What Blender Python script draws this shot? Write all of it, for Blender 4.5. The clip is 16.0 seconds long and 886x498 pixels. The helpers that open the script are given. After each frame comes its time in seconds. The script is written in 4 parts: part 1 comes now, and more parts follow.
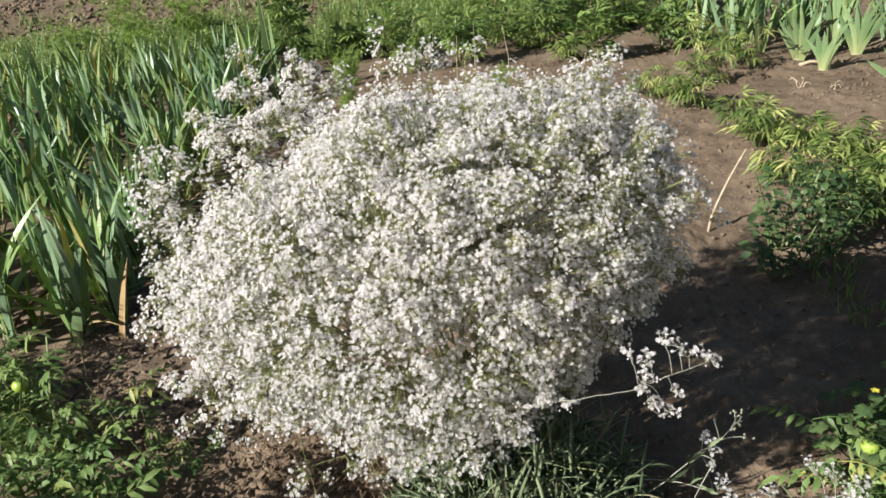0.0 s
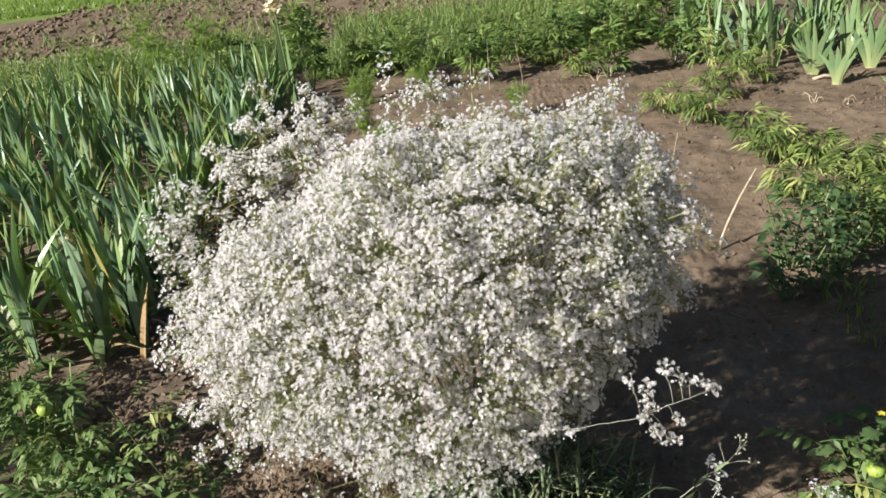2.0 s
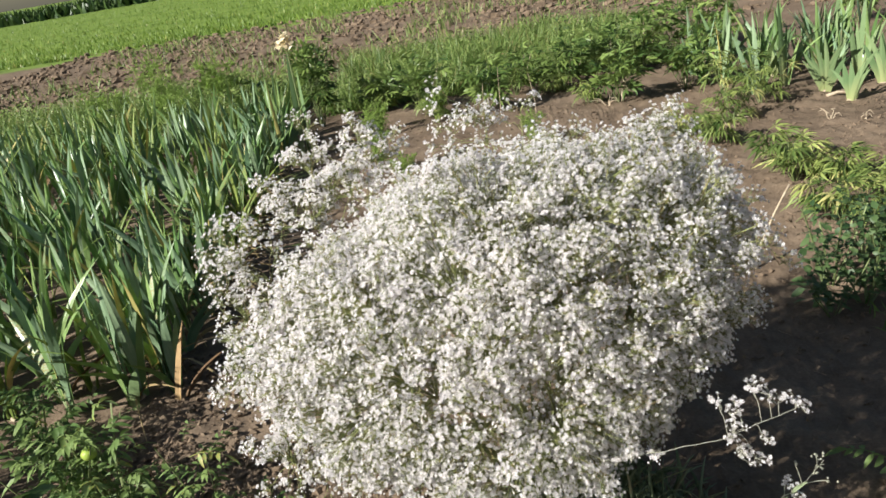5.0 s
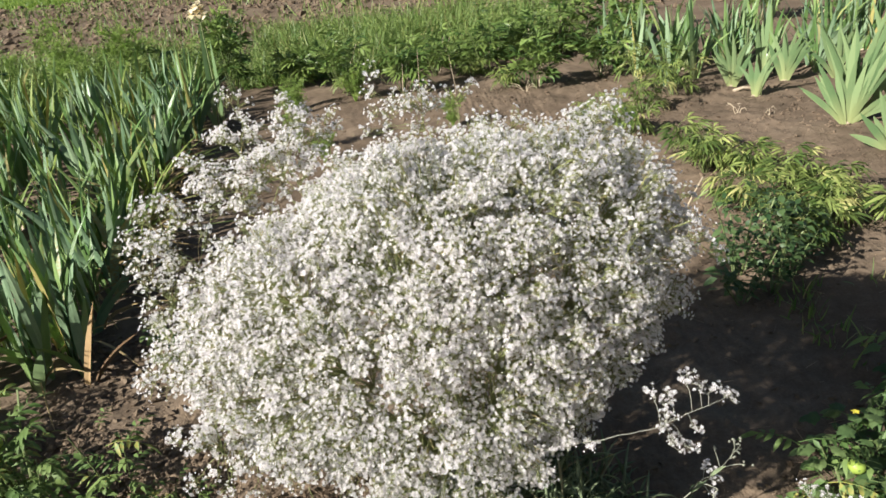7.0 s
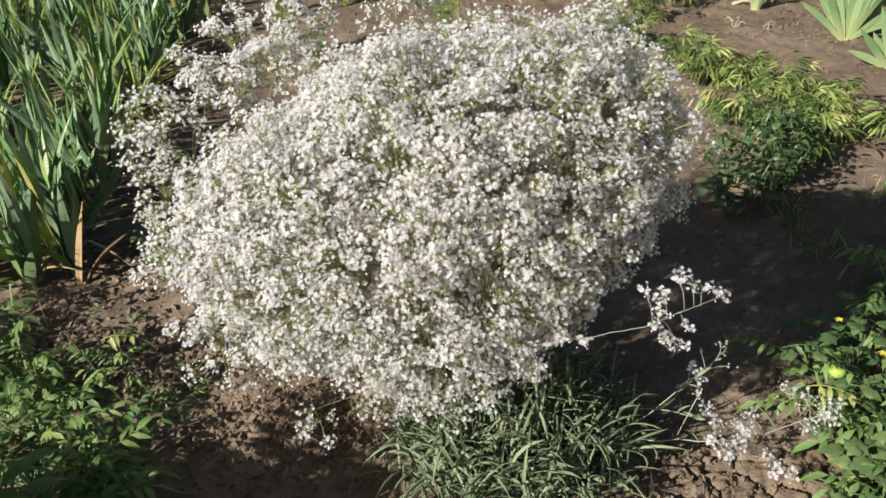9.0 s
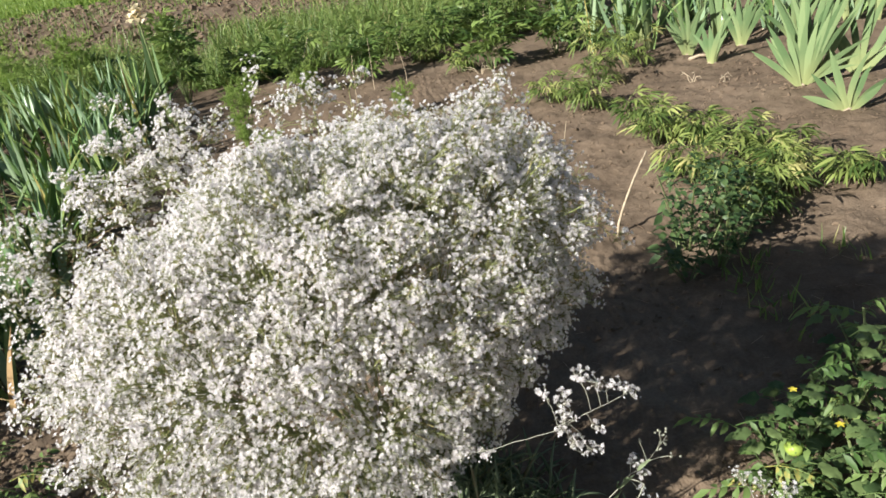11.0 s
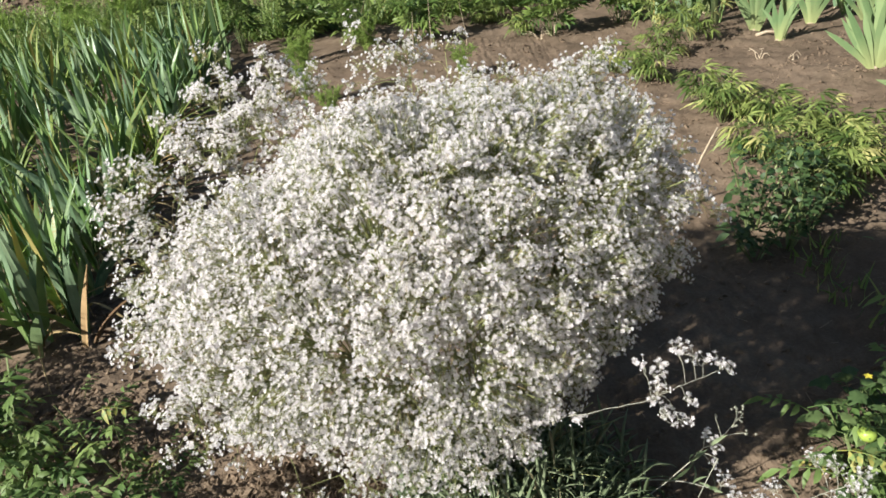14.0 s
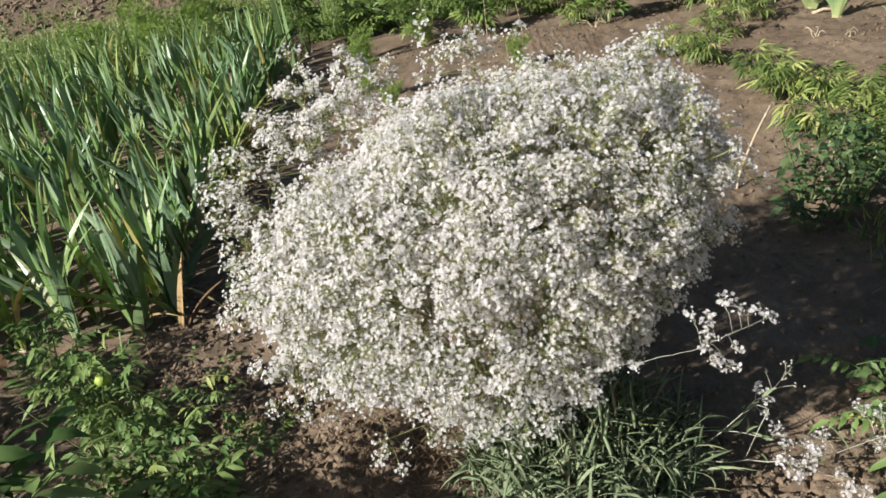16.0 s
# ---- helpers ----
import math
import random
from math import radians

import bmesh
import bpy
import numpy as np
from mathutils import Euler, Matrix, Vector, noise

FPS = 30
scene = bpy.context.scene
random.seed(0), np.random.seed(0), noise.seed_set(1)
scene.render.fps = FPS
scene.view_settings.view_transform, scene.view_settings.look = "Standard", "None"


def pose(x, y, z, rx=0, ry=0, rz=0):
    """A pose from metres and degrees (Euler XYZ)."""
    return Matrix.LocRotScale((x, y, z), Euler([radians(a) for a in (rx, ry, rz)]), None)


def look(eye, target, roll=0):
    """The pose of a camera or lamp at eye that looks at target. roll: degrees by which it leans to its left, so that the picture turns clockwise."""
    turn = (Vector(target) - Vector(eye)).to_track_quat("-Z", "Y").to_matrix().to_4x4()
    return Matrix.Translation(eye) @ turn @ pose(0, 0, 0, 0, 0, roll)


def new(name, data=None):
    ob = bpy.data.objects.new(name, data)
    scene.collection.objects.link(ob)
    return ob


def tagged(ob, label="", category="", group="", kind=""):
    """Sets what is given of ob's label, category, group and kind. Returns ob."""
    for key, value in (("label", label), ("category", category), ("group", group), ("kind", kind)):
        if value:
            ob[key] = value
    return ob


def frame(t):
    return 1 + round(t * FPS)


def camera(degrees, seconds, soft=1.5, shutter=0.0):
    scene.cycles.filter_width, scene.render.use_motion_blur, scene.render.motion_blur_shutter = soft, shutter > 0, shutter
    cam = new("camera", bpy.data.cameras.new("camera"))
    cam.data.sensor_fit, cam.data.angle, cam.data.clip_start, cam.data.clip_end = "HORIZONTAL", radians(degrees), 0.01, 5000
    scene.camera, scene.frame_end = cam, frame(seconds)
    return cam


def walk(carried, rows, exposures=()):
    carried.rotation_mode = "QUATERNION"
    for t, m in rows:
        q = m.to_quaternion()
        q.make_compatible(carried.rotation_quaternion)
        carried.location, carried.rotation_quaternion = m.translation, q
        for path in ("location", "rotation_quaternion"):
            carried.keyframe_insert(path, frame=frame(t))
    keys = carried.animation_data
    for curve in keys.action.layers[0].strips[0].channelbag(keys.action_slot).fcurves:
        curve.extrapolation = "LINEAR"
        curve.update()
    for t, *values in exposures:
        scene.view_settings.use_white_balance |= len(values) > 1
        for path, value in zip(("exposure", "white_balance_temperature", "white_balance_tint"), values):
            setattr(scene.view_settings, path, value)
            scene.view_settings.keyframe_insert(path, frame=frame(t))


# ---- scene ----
cam = camera(57.9, 16.0, soft=1.6, shutter=0.12)
PATH = [
    (0, (0.111, -0.074, 1.368), (-0.007, 1.743, 0.54), -6.8),
    (0.5, (0.119, -0.074, 1.351), (0.01, 1.738, 0.512), -6.4),
    (1, (0.13, -0.064, 1.384), (0.059, 1.738, 0.521), -5.3),
    (1.5, (0.13, -0.084, 1.422), (0.025, 1.736, 0.599), -6.7),
    (2, (0.141, -0.101, 1.423), (-0.021, 1.725, 0.625), -7.8),
    (2.5, (0.174, -0.105, 1.419), (0.032, 1.74, 0.661), -9.4),
    (3, (0.169, -0.095, 1.42), (0.079, 1.762, 0.684), -8.1),
    (3.5, (0.144, -0.087, 1.428), (-0.033, 1.768, 0.702), -9.8),
    (3.7, (0.134, -0.08, 1.424), (-0.051, 1.778, 0.709), -9.8),
    (5.8, (-0.031, -0.078, 1.405), (-0.094, 1.775, 0.656), -9.5),
    (6, (-0.029, -0.075, 1.402), (-0.032, 1.768, 0.626), -9.2),
    (6.5, (-0.031, -0.065, 1.401), (0.027, 1.762, 0.59), -8.2),
    (7, (-0.049, -0.058, 1.432), (0.016, 1.774, 0.632), -6.0),
    (7.5, (-0.067, -0.069, 1.45), (0.021, 1.812, 0.775), -4.0),
    (8, (-0.072, -0.056, 1.439), (0.041, 1.808, 0.722), -2.7),
    (8.5, (-0.075, -0.059, 1.414), (0.005, 1.746, 0.555), -4.2),
    (9, (-0.076, -0.07, 1.4), (0.001, 1.667, 0.412), -4.6),
    (9.5, (-0.064, -0.095, 1.389), (0.022, 1.688, 0.488), -12.3),
    (9.7, (-0.036, -0.086, 1.367), (0.087, 1.698, 0.472), -12.5),
    (11.8, (0.206, 0.068, 1.395), (0.214, 1.9, 0.593), -6.4),
    (12, (0.135, 0.06, 1.398), (0.143, 1.852, 0.51), -5.0),
    (12.5, (0.016, -0.045, 1.428), (-0.017, 1.71, 0.469), -5.7),
    (13, (-0.01, -0.091, 1.428), (0.007, 1.698, 0.536), -6.5),
    (13.5, (0.001, -0.038, 1.409), (-0.004, 1.758, 0.53), -5.8),
    (14, (0.036, 0.027, 1.407), (0.027, 1.812, 0.504), -7.5),
    (14.5, (0.03, 0.009, 1.4), (0.048, 1.707, 0.343), -8.3),
    (15, (0.046, -0.08, 1.439), (-0.063, 1.615, 0.382), -10.1),
    (15.5, (0.036, -0.144, 1.459), (-0.095, 1.6, 0.49), -11.5),
    (16, (0.013, -0.157, 1.453), (-0.143, 1.624, 0.557), -11.1),
]
walk(cam, [(t, look(eye, target, roll)) for t, eye, target, roll in PATH], [(0, 0.912), (7, 0.902), (9, 0.853), (10.5, 0.92), (12, 0.963), (12.7, 0.905), (14, 0.912), (15.5, 0.853), (16, 0.873)])

# ---- world and sun ----
SUN_FROM = Vector((-0.857, -0.493, 0.575)).normalized()
world = bpy.data.worlds.new("sky_world")
scene.world = world
world.use_nodes = True
wn = world.node_tree.nodes
wl = world.node_tree.links
sky = wn.new("ShaderNodeTexSky")
sky.sky_type = "NISHITA"
sky.sun_disc = False
sky.sun_elevation = math.asin(SUN_FROM.z)
sky.sun_rotation = math.atan2(SUN_FROM.x, SUN_FROM.y)
wn["Background"].inputs["Strength"].default_value = 0.036
wl.new(sky.outputs["Color"], wn["Background"].inputs["Color"])
sun_data = bpy.data.lights.new("sun", "SUN")
sun_data.energy = 5.0
sun_data.angle = radians(0.55)
sun_data.color = (1.0, 0.965, 0.915)
sun = new("sun", sun_data)
sun.matrix_world = look(SUN_FROM * 40, (0, 0, 0))

# ---- materials ----


def shader(name):
    m = bpy.data.materials.new(name)
    m.use_nodes = True
    return m, m.node_tree.nodes, m.node_tree.links, m.node_tree.nodes["Principled BSDF"]


def ramp_node(nodes, stops):
    r = nodes.new("ShaderNodeValToRGB")
    while len(r.color_ramp.elements) < len(stops):
        r.color_ramp.elements.new(0.5)
    for e, (p, c) in zip(r.color_ramp.elements, stops):
        e.position, e.color = p, (*c, 1)
    return r


def noise_node(nodes, links, vec, scale, detail=4.0, rough=0.6):
    n = nodes.new("ShaderNodeTexNoise")
    n.inputs["Scale"].default_value = scale
    n.inputs["Detail"].default_value = detail
    n.inputs["Roughness"].default_value = rough
    links.new(vec, n.inputs["Vector"])
    return n


def leaf_material(name, dark, light, dry=None, dry_share=0.0, gloss=0.45, glow=0.3, island=False, grain=60.0, foot=None):
    """A thin leaf: colour varies from leaf to leaf and along it, some light passes through."""
    m, nodes, links, bsdf = shader(name)
    coord = nodes.new("ShaderNodeTexCoord")
    if island:
        pick = nodes.new("ShaderNodeNewGeometry").outputs["Random Per Island"]
    else:
        pick = nodes.new("ShaderNodeObjectInfo").outputs["Random"]
    stops = [(0.0, dark), (1.0 - dry_share * 1.4, light)]
    if dry:
        stops += [(1.0 - dry_share * 0.7, dry), (1.0, dry)]
    tone = ramp_node(nodes, stops)
    grainy = noise_node(nodes, links, coord.outputs["Object"], grain, 3)
    add = nodes.new("ShaderNodeMath")
    add.operation = "MULTIPLY_ADD"
    links.new(grainy.outputs["Fac"], add.inputs[0])
    add.inputs[1].default_value = 0.35
    low = nodes.new("ShaderNodeMath")
    low.operation = "SUBTRACT"
    links.new(pick, low.inputs[0])
    low.inputs[1].default_value = 0.17
    links.new(low.outputs[0], add.inputs[2])
    links.new(add.outputs[0], tone.inputs["Fac"])
    colour = tone.outputs["Color"]
    if foot:
        # paler towards the leaf's foot
        split = nodes.new("ShaderNodeSeparateXYZ")
        links.new(coord.outputs["Object"], split.inputs[0])
        along = nodes.new("ShaderNodeMapRange")
        along.inputs["From Max"].default_value = 0.5
        links.new(split.outputs["Z"], along.inputs["Value"])
        fade = nodes.new("ShaderNodeMix")
        fade.data_type = "RGBA"
        links.new(along.outputs[0], fade.inputs[0])
        fade.inputs[6].default_value = (*foot, 1)
        links.new(colour, fade.inputs[7])
        colour = fade.outputs[2]
    links.new(colour, bsdf.inputs["Base Color"])
    bsdf.inputs["Roughness"].default_value = gloss
    bsdf.inputs["Specular IOR Level"].default_value = 0.35
    trans = nodes.new("ShaderNodeBsdfTranslucent")
    links.new(colour, trans.inputs["Color"])
    mix = nodes.new("ShaderNodeMixShader")
    mix.inputs["Fac"].default_value = glow
    links.new(bsdf.outputs["BSDF"], mix.inputs[1])
    links.new(trans.outputs["BSDF"], mix.inputs[2])
    links.new(mix.outputs["Shader"], nodes["Material Output"].inputs["Surface"])
    bump = nodes.new("ShaderNodeBump")
    bump.inputs["Strength"].default_value = 0.25
    bump.inputs["Distance"].default_value = 0.002
    links.new(grainy.outputs["Fac"], bump.inputs["Height"])
    links.new(bump.outputs["Normal"], bsdf.inputs["Normal"])
    return m


def rough_material(name, dark, light, scale=30.0, roughness=0.9, bump=0.3):
    m, nodes, links, bsdf = shader(name)
    coord = nodes.new("ShaderNodeTexCoord")
    n = noise_node(nodes, links, coord.outputs["Object"], scale, 5)
    tone = ramp_node(nodes, [(0.3, dark), (0.72, light)])
    links.new(n.outputs["Fac"], tone.inputs["Fac"])
    links.new(tone.outputs["Color"], bsdf.inputs["Base Color"])
    bsdf.inputs["Roughness"].default_value = roughness
    b = nodes.new("ShaderNodeBump")
    b.inputs["Strength"].default_value = bump
    b.inputs["Distance"].default_value = 0.004
    links.new(n.outputs["Fac"], b.inputs["Height"])
    links.new(b.outputs["Normal"], bsdf.inputs["Normal"])
    return m


def soil_material(name, grassy):
    """Dry garden soil; beyond the tilled strip it turns to meadow turf where grassy."""
    m, nodes, links, bsdf = shader(name)
    geo = nodes.new("ShaderNodeNewGeometry")
    pos = geo.outputs["Position"]
    broad = noise_node(nodes, links, pos, 1.7, 4)
    mid = noise_node(nodes, links, pos, 14.0, 6, 0.65)
    fine = noise_node(nodes, links, pos, 110.0, 4, 0.7)
    tone = ramp_node(nodes, [(0.3, (0.068, 0.049, 0.033)), (0.5, (0.166, 0.122, 0.083)), (0.7, (0.275, 0.21, 0.147))])
    blend = nodes.new("ShaderNodeMix")
    blend.inputs[0].default_value = 0.45
    links.new(broad.outputs["Fac"], blend.inputs[2])
    links.new(mid.outputs["Fac"], blend.inputs[3])
    blend2 = nodes.new("ShaderNodeMix")
    blend2.inputs[0].default_value = 0.3
    links.new(blend.outputs[0], blend2.inputs[2])
    links.new(fine.outputs["Fac"], blend2.inputs[3])
    links.new(blend2.outputs[0], tone.inputs["Fac"])
    colour = tone.outputs["Color"]
    if grassy:
        sep = nodes.new("ShaderNodeSeparateXYZ")
        links.new(pos, sep.inputs[0])
        wob = noise_node(nodes, links, pos, 0.5, 4)
        # turf begins past y = 19.5 and, to the far side of the plot, nearer
        lim = nodes.new("ShaderNodeMath")
        lim.operation = "MULTIPLY_ADD"
        links.new(wob.outputs["Fac"], lim.inputs[0])
        lim.inputs[1].default_value = 2.4
        links.new(sep.outputs["Y"], lim.inputs[2])
        step = nodes.new("ShaderNodeMapRange")
        step.inputs["From Min"].default_value = 20.2
        step.inputs["From Max"].default_value = 20.9
        links.new(lim.outputs[0], step.inputs["Value"])
        turf_n = noise_node(nodes, links, pos, 0.9, 6)
        turf = ramp_node(nodes, [(0.3, (0.075, 0.125, 0.022)), (0.55, (0.15, 0.225, 0.04)), (0.75, (0.2, 0.25, 0.07))])
        links.new(turf_n.outputs["Fac"], turf.inputs["Fac"])
        mixc = nodes.new("ShaderNodeMix")
        mixc.data_type = "RGBA"
        links.new(step.outputs[0], mixc.inputs[0])
        links.new(colour, mixc.inputs[6])
        links.new(turf.outputs["Color"], mixc.inputs[7])
        colour = mixc.outputs[2]
    links.new(colour, bsdf.inputs["Base Color"])
    bsdf.inputs["Roughness"].default_value = 0.95
    bsdf.inputs["Specular IOR Level"].default_value = 0.15
    crack = nodes.new("ShaderNodeTexVoronoi")
    crack.feature = "DISTANCE_TO_EDGE"
    crack.inputs["Scale"].default_value = 11.0
    links.new(pos, crack.inputs["Vector"])
    edge = nodes.new("ShaderNodeMapRange")
    edge.inputs["From Max"].default_value = 0.06
    links.new(crack.outputs["Distance"], edge.inputs["Value"])
    b0 = nodes.new("ShaderNodeBump")
    b0.inputs["Strength"].default_value = 0.06
    b0.inputs["Distance"].default_value = 0.01
    links.new(edge.outputs[0], b0.inputs["Height"])
    b1 = nodes.new("ShaderNodeBump")
    b1.inputs["Strength"].default_value = 0.5
    b1.inputs["Distance"].default_value = 0.03
    links.new(mid.outputs["Fac"], b1.inputs["Height"])
    links.new(b0.outputs["Normal"], b1.inputs["Normal"])
    b2 = nodes.new("ShaderNodeBump")
    b2.inputs["Strength"].default_value = 0.6
    b2.inputs["Distance"].default_value = 0.004
    links.new(fine.outputs["Fac"], b2.inputs["Height"])
    links.new(b1.outputs["Normal"], b2.inputs["Normal"])
    links.new(b2.outputs["Normal"], bsdf.inputs["Normal"])
    return m


SOIL = soil_material("soil", True)
CLOD = soil_material("soil_clod", False)
PETAL = leaf_material("white_petal", (0.865, 0.833, 0.82), (0.94, 0.918, 0.928), gloss=0.8, glow=0.62, island=True)
GYP_STEM = leaf_material("gypsophila_stem", (0.21, 0.25, 0.085), (0.38, 0.4, 0.17), (0.4, 0.31, 0.15), 0.1, glow=0.2, island=True)
PALE_STEM = leaf_material("pale_gypsophila_stem", (0.36, 0.36, 0.27), (0.52, 0.51, 0.42), gloss=0.6, glow=0.15)
GYP_LEAF = leaf_material("gypsophila_leaf", (0.095, 0.14, 0.065), (0.28, 0.34, 0.195), (0.3, 0.28, 0.16), 0.03, gloss=0.7, glow=0.3)
GYP_LEAF_MASS = leaf_material("gypsophila_leaf_mass", (0.095, 0.14, 0.065), (0.28, 0.34, 0.195), (0.3, 0.28, 0.16), 0.03, gloss=0.7, glow=0.3, island=True)
IRIS = leaf_material("iris_leaf", (0.1, 0.205, 0.06), (0.33, 0.46, 0.17), (0.5, 0.44, 0.16), 0.06, gloss=0.33, glow=0.36)
IRIS_PALE = leaf_material("pale_iris_leaf", (0.15, 0.25, 0.105), (0.3, 0.405, 0.185), gloss=0.5, glow=0.3, foot=(0.42, 0.46, 0.2))
DRY = leaf_material("dry_leaf", (0.1, 0.05, 0.025), (0.48, 0.33, 0.16), gloss=0.75, glow=0.25, grain=22.0)
PEONY = leaf_material("peony_leaf", (0.06, 0.12, 0.03), (0.235, 0.32, 0.085), gloss=0.4, glow=0.3)
PEONY_YELLOW = leaf_material("yellowing_leaf", (0.06, 0.11, 0.025), (0.3, 0.365, 0.105), (0.46, 0.44, 0.17), 0.05, gloss=0.42, glow=0.3)
TOMATO = leaf_material("tomato_leaf", (0.07, 0.14, 0.035), (0.22, 0.305, 0.095), (0.36, 0.34, 0.09), 0.02, gloss=0.52, glow=0.3)
BROAD = leaf_material("broad_leaf", (0.05, 0.1, 0.035), (0.175, 0.24, 0.085), (0.2, 0.28, 0.07), 0.015, gloss=0.55, glow=0.28)
# dark green, lowered further to carry the bush's shade in the colour
DAHLIA_SHADED = leaf_material("dahlia_leaf", (0.025, 0.06, 0.02), (0.09, 0.145, 0.05), gloss=0.5, glow=0.2)
DILL = leaf_material("dill_frond", (0.27, 0.4, 0.1), (0.48, 0.6, 0.2), glow=0.65, island=True)
WEED = leaf_material("weed_blade", (0.085, 0.16, 0.035), (0.24, 0.32, 0.09), (0.32, 0.29, 0.12), 0.06, glow=0.25, island=True)
WEED_LEAF = leaf_material("weed_leaf", (0.12, 0.19, 0.045), (0.29, 0.37, 0.11), (0.34, 0.3, 0.12), 0.05, gloss=0.5, glow=0.3, island=True)
TURF = leaf_material("turf_blade", (0.085, 0.16, 0.022), (0.21, 0.3, 0.05), (0.34, 0.33, 0.1), 0.05, glow=0.3, island=True)
HEDGE = leaf_material("hedge_leaf", (0.02, 0.05, 0.012), (0.07, 0.12, 0.03), glow=0.15, island=True)
STEM = rough_material("green_stem", (0.1, 0.14, 0.05), (0.2, 0.24, 0.09), 40, 0.6, 0.1)
WOODY = rough_material("dry_stalk", (0.3, 0.23, 0.15), (0.55, 0.46, 0.33), 50, 0.8, 0.3)
STRAW = leaf_material("dry_straw", (0.16, 0.105, 0.068), (0.34, 0.245, 0.16), glow=0.05, island=True)
FRUIT = leaf_material("green_tomato", (0.3, 0.42, 0.07), (0.42, 0.52, 0.12), gloss=0.22, glow=0.12, grain=14)
CREAM = leaf_material("cream_petal", (0.72, 0.6, 0.36), (0.85, 0.78, 0.58), gloss=0.55, glow=0.3)
ROAD = rough_material("pale_road", (0.42, 0.41, 0.4), (0.58, 0.57, 0.55), 0.6, 0.85, 0.1)
YELLOW_BLOOM = leaf_material("yellow_petal", (0.6, 0.5, 0.04), (0.75, 0.65, 0.08), gloss=0.6, glow=0.2)

# ---- mesh tools ----
rng = np.random.default_rng(11)


class Build:
    """Collects vertices and faces of many small shapes for one mesh."""

    def __init__(self):
        self.v, self.f, self.n = [], [], 0

    def add(self, verts, faces):
        self.v.append(np.asarray(verts, float))
        self.f.extend([tuple(i + self.n for i in q) for q in faces])
        self.n += len(verts)

    def many(self, verts, faces, places, turns, sizes):
        """The same shape at many places: turns (n, 3, 3), sizes (n,) or (n, 3)."""
        verts = np.asarray(verts, float)
        sizes = np.asarray(sizes, float)
        sizes = sizes[:, None] * np.ones(3) if sizes.ndim == 1 else sizes
        out = np.einsum("nij,nvj->nvi", turns, verts[None] * sizes[:, None, :]) + np.asarray(places)[:, None, :]
        base = self.n + np.arange(len(out)) * len(verts)
        for q in faces:
            self.f.extend(map(tuple, (base[:, None] + np.array(q)[None]).tolist()))
        self.v.append(out.reshape(-1, 3))
        self.n += out.shape[0] * out.shape[1]

    def tube(self, path, r0, r1, sides=3, cap=False):
        path = np.asarray(path, float)
        k = len(path)
        way = np.gradient(path, axis=0)
        way /= np.linalg.norm(way, axis=1)[:, None] + 1e-9
        ref = np.eye(3)[int(np.argmin(np.abs(path[-1] - path[0])))]
        a = np.cross(way, ref[None])
        a /= np.linalg.norm(a, axis=1)[:, None] + 1e-9
        b = np.cross(way, a)
        rad = np.linspace(r0, r1, k)[:, None]
        rings = [path + rad * (a * math.cos(u) + b * math.sin(u)) for u in np.arange(sides) * 2 * math.pi / sides]
        verts = np.stack(rings, 1).reshape(-1, 3)
        faces = [(i * sides + j, i * sides + (j + 1) % sides, (i + 1) * sides + (j + 1) % sides, (i + 1) * sides + j)
                 for i in range(k - 1) for j in range(sides)]
        if cap:
            faces += [tuple(range(sides))[::-1], tuple((k - 1) * sides + j for j in range(sides))]
        self.add(verts, faces)

    def mesh(self, name, material, smooth=True):
        me = bpy.data.meshes.new(name)
        me.from_pydata(np.concatenate(self.v).tolist(), [], self.f)
        me.materials.append(material)
        me.polygons.foreach_set("use_smooth", [smooth] * len(me.polygons))
        me.update()
        return me


def part(name, me, parent, m=None, label=""):
    ob = new(name, me)
    ob.parent = parent
    if m is not None:
        ob.matrix_basis = m
    return tagged(ob, label=label)


def random_turns(n, tilt=math.pi):
    """Random rotation matrices whose z axis leans at most tilt from upright."""
    az, ti, sp = rng.uniform(0, 2 * math.pi, n), rng.uniform(0, tilt, n), rng.uniform(0, 2 * math.pi, n)
    z = np.stack([np.sin(ti) * np.cos(az), np.sin(ti) * np.sin(az), np.cos(ti)], 1)
    return turns_to(z, sp)


def turns_to(z, spin):
    z = z / (np.linalg.norm(z, axis=1)[:, None] + 1e-9)
    ref = np.where(np.abs(z[:, 2:3]) > 0.95, np.array([[1.0, 0, 0]]), np.array([[0, 0, 1.0]]))
    x = np.cross(ref, z)
    x /= np.linalg.norm(x, axis=1)[:, None] + 1e-9
    y = np.cross(z, x)
    c, s = np.cos(spin)[:, None], np.sin(spin)[:, None]
    return np.stack([x * c + y * s, -x * s + y * c, z], 2)


def smooth_step(a, b, x):
    t = min(1.0, max(0.0, (x - a) / (b - a)))
    return t * t * (3 - 2 * t)


# ---- ground ----


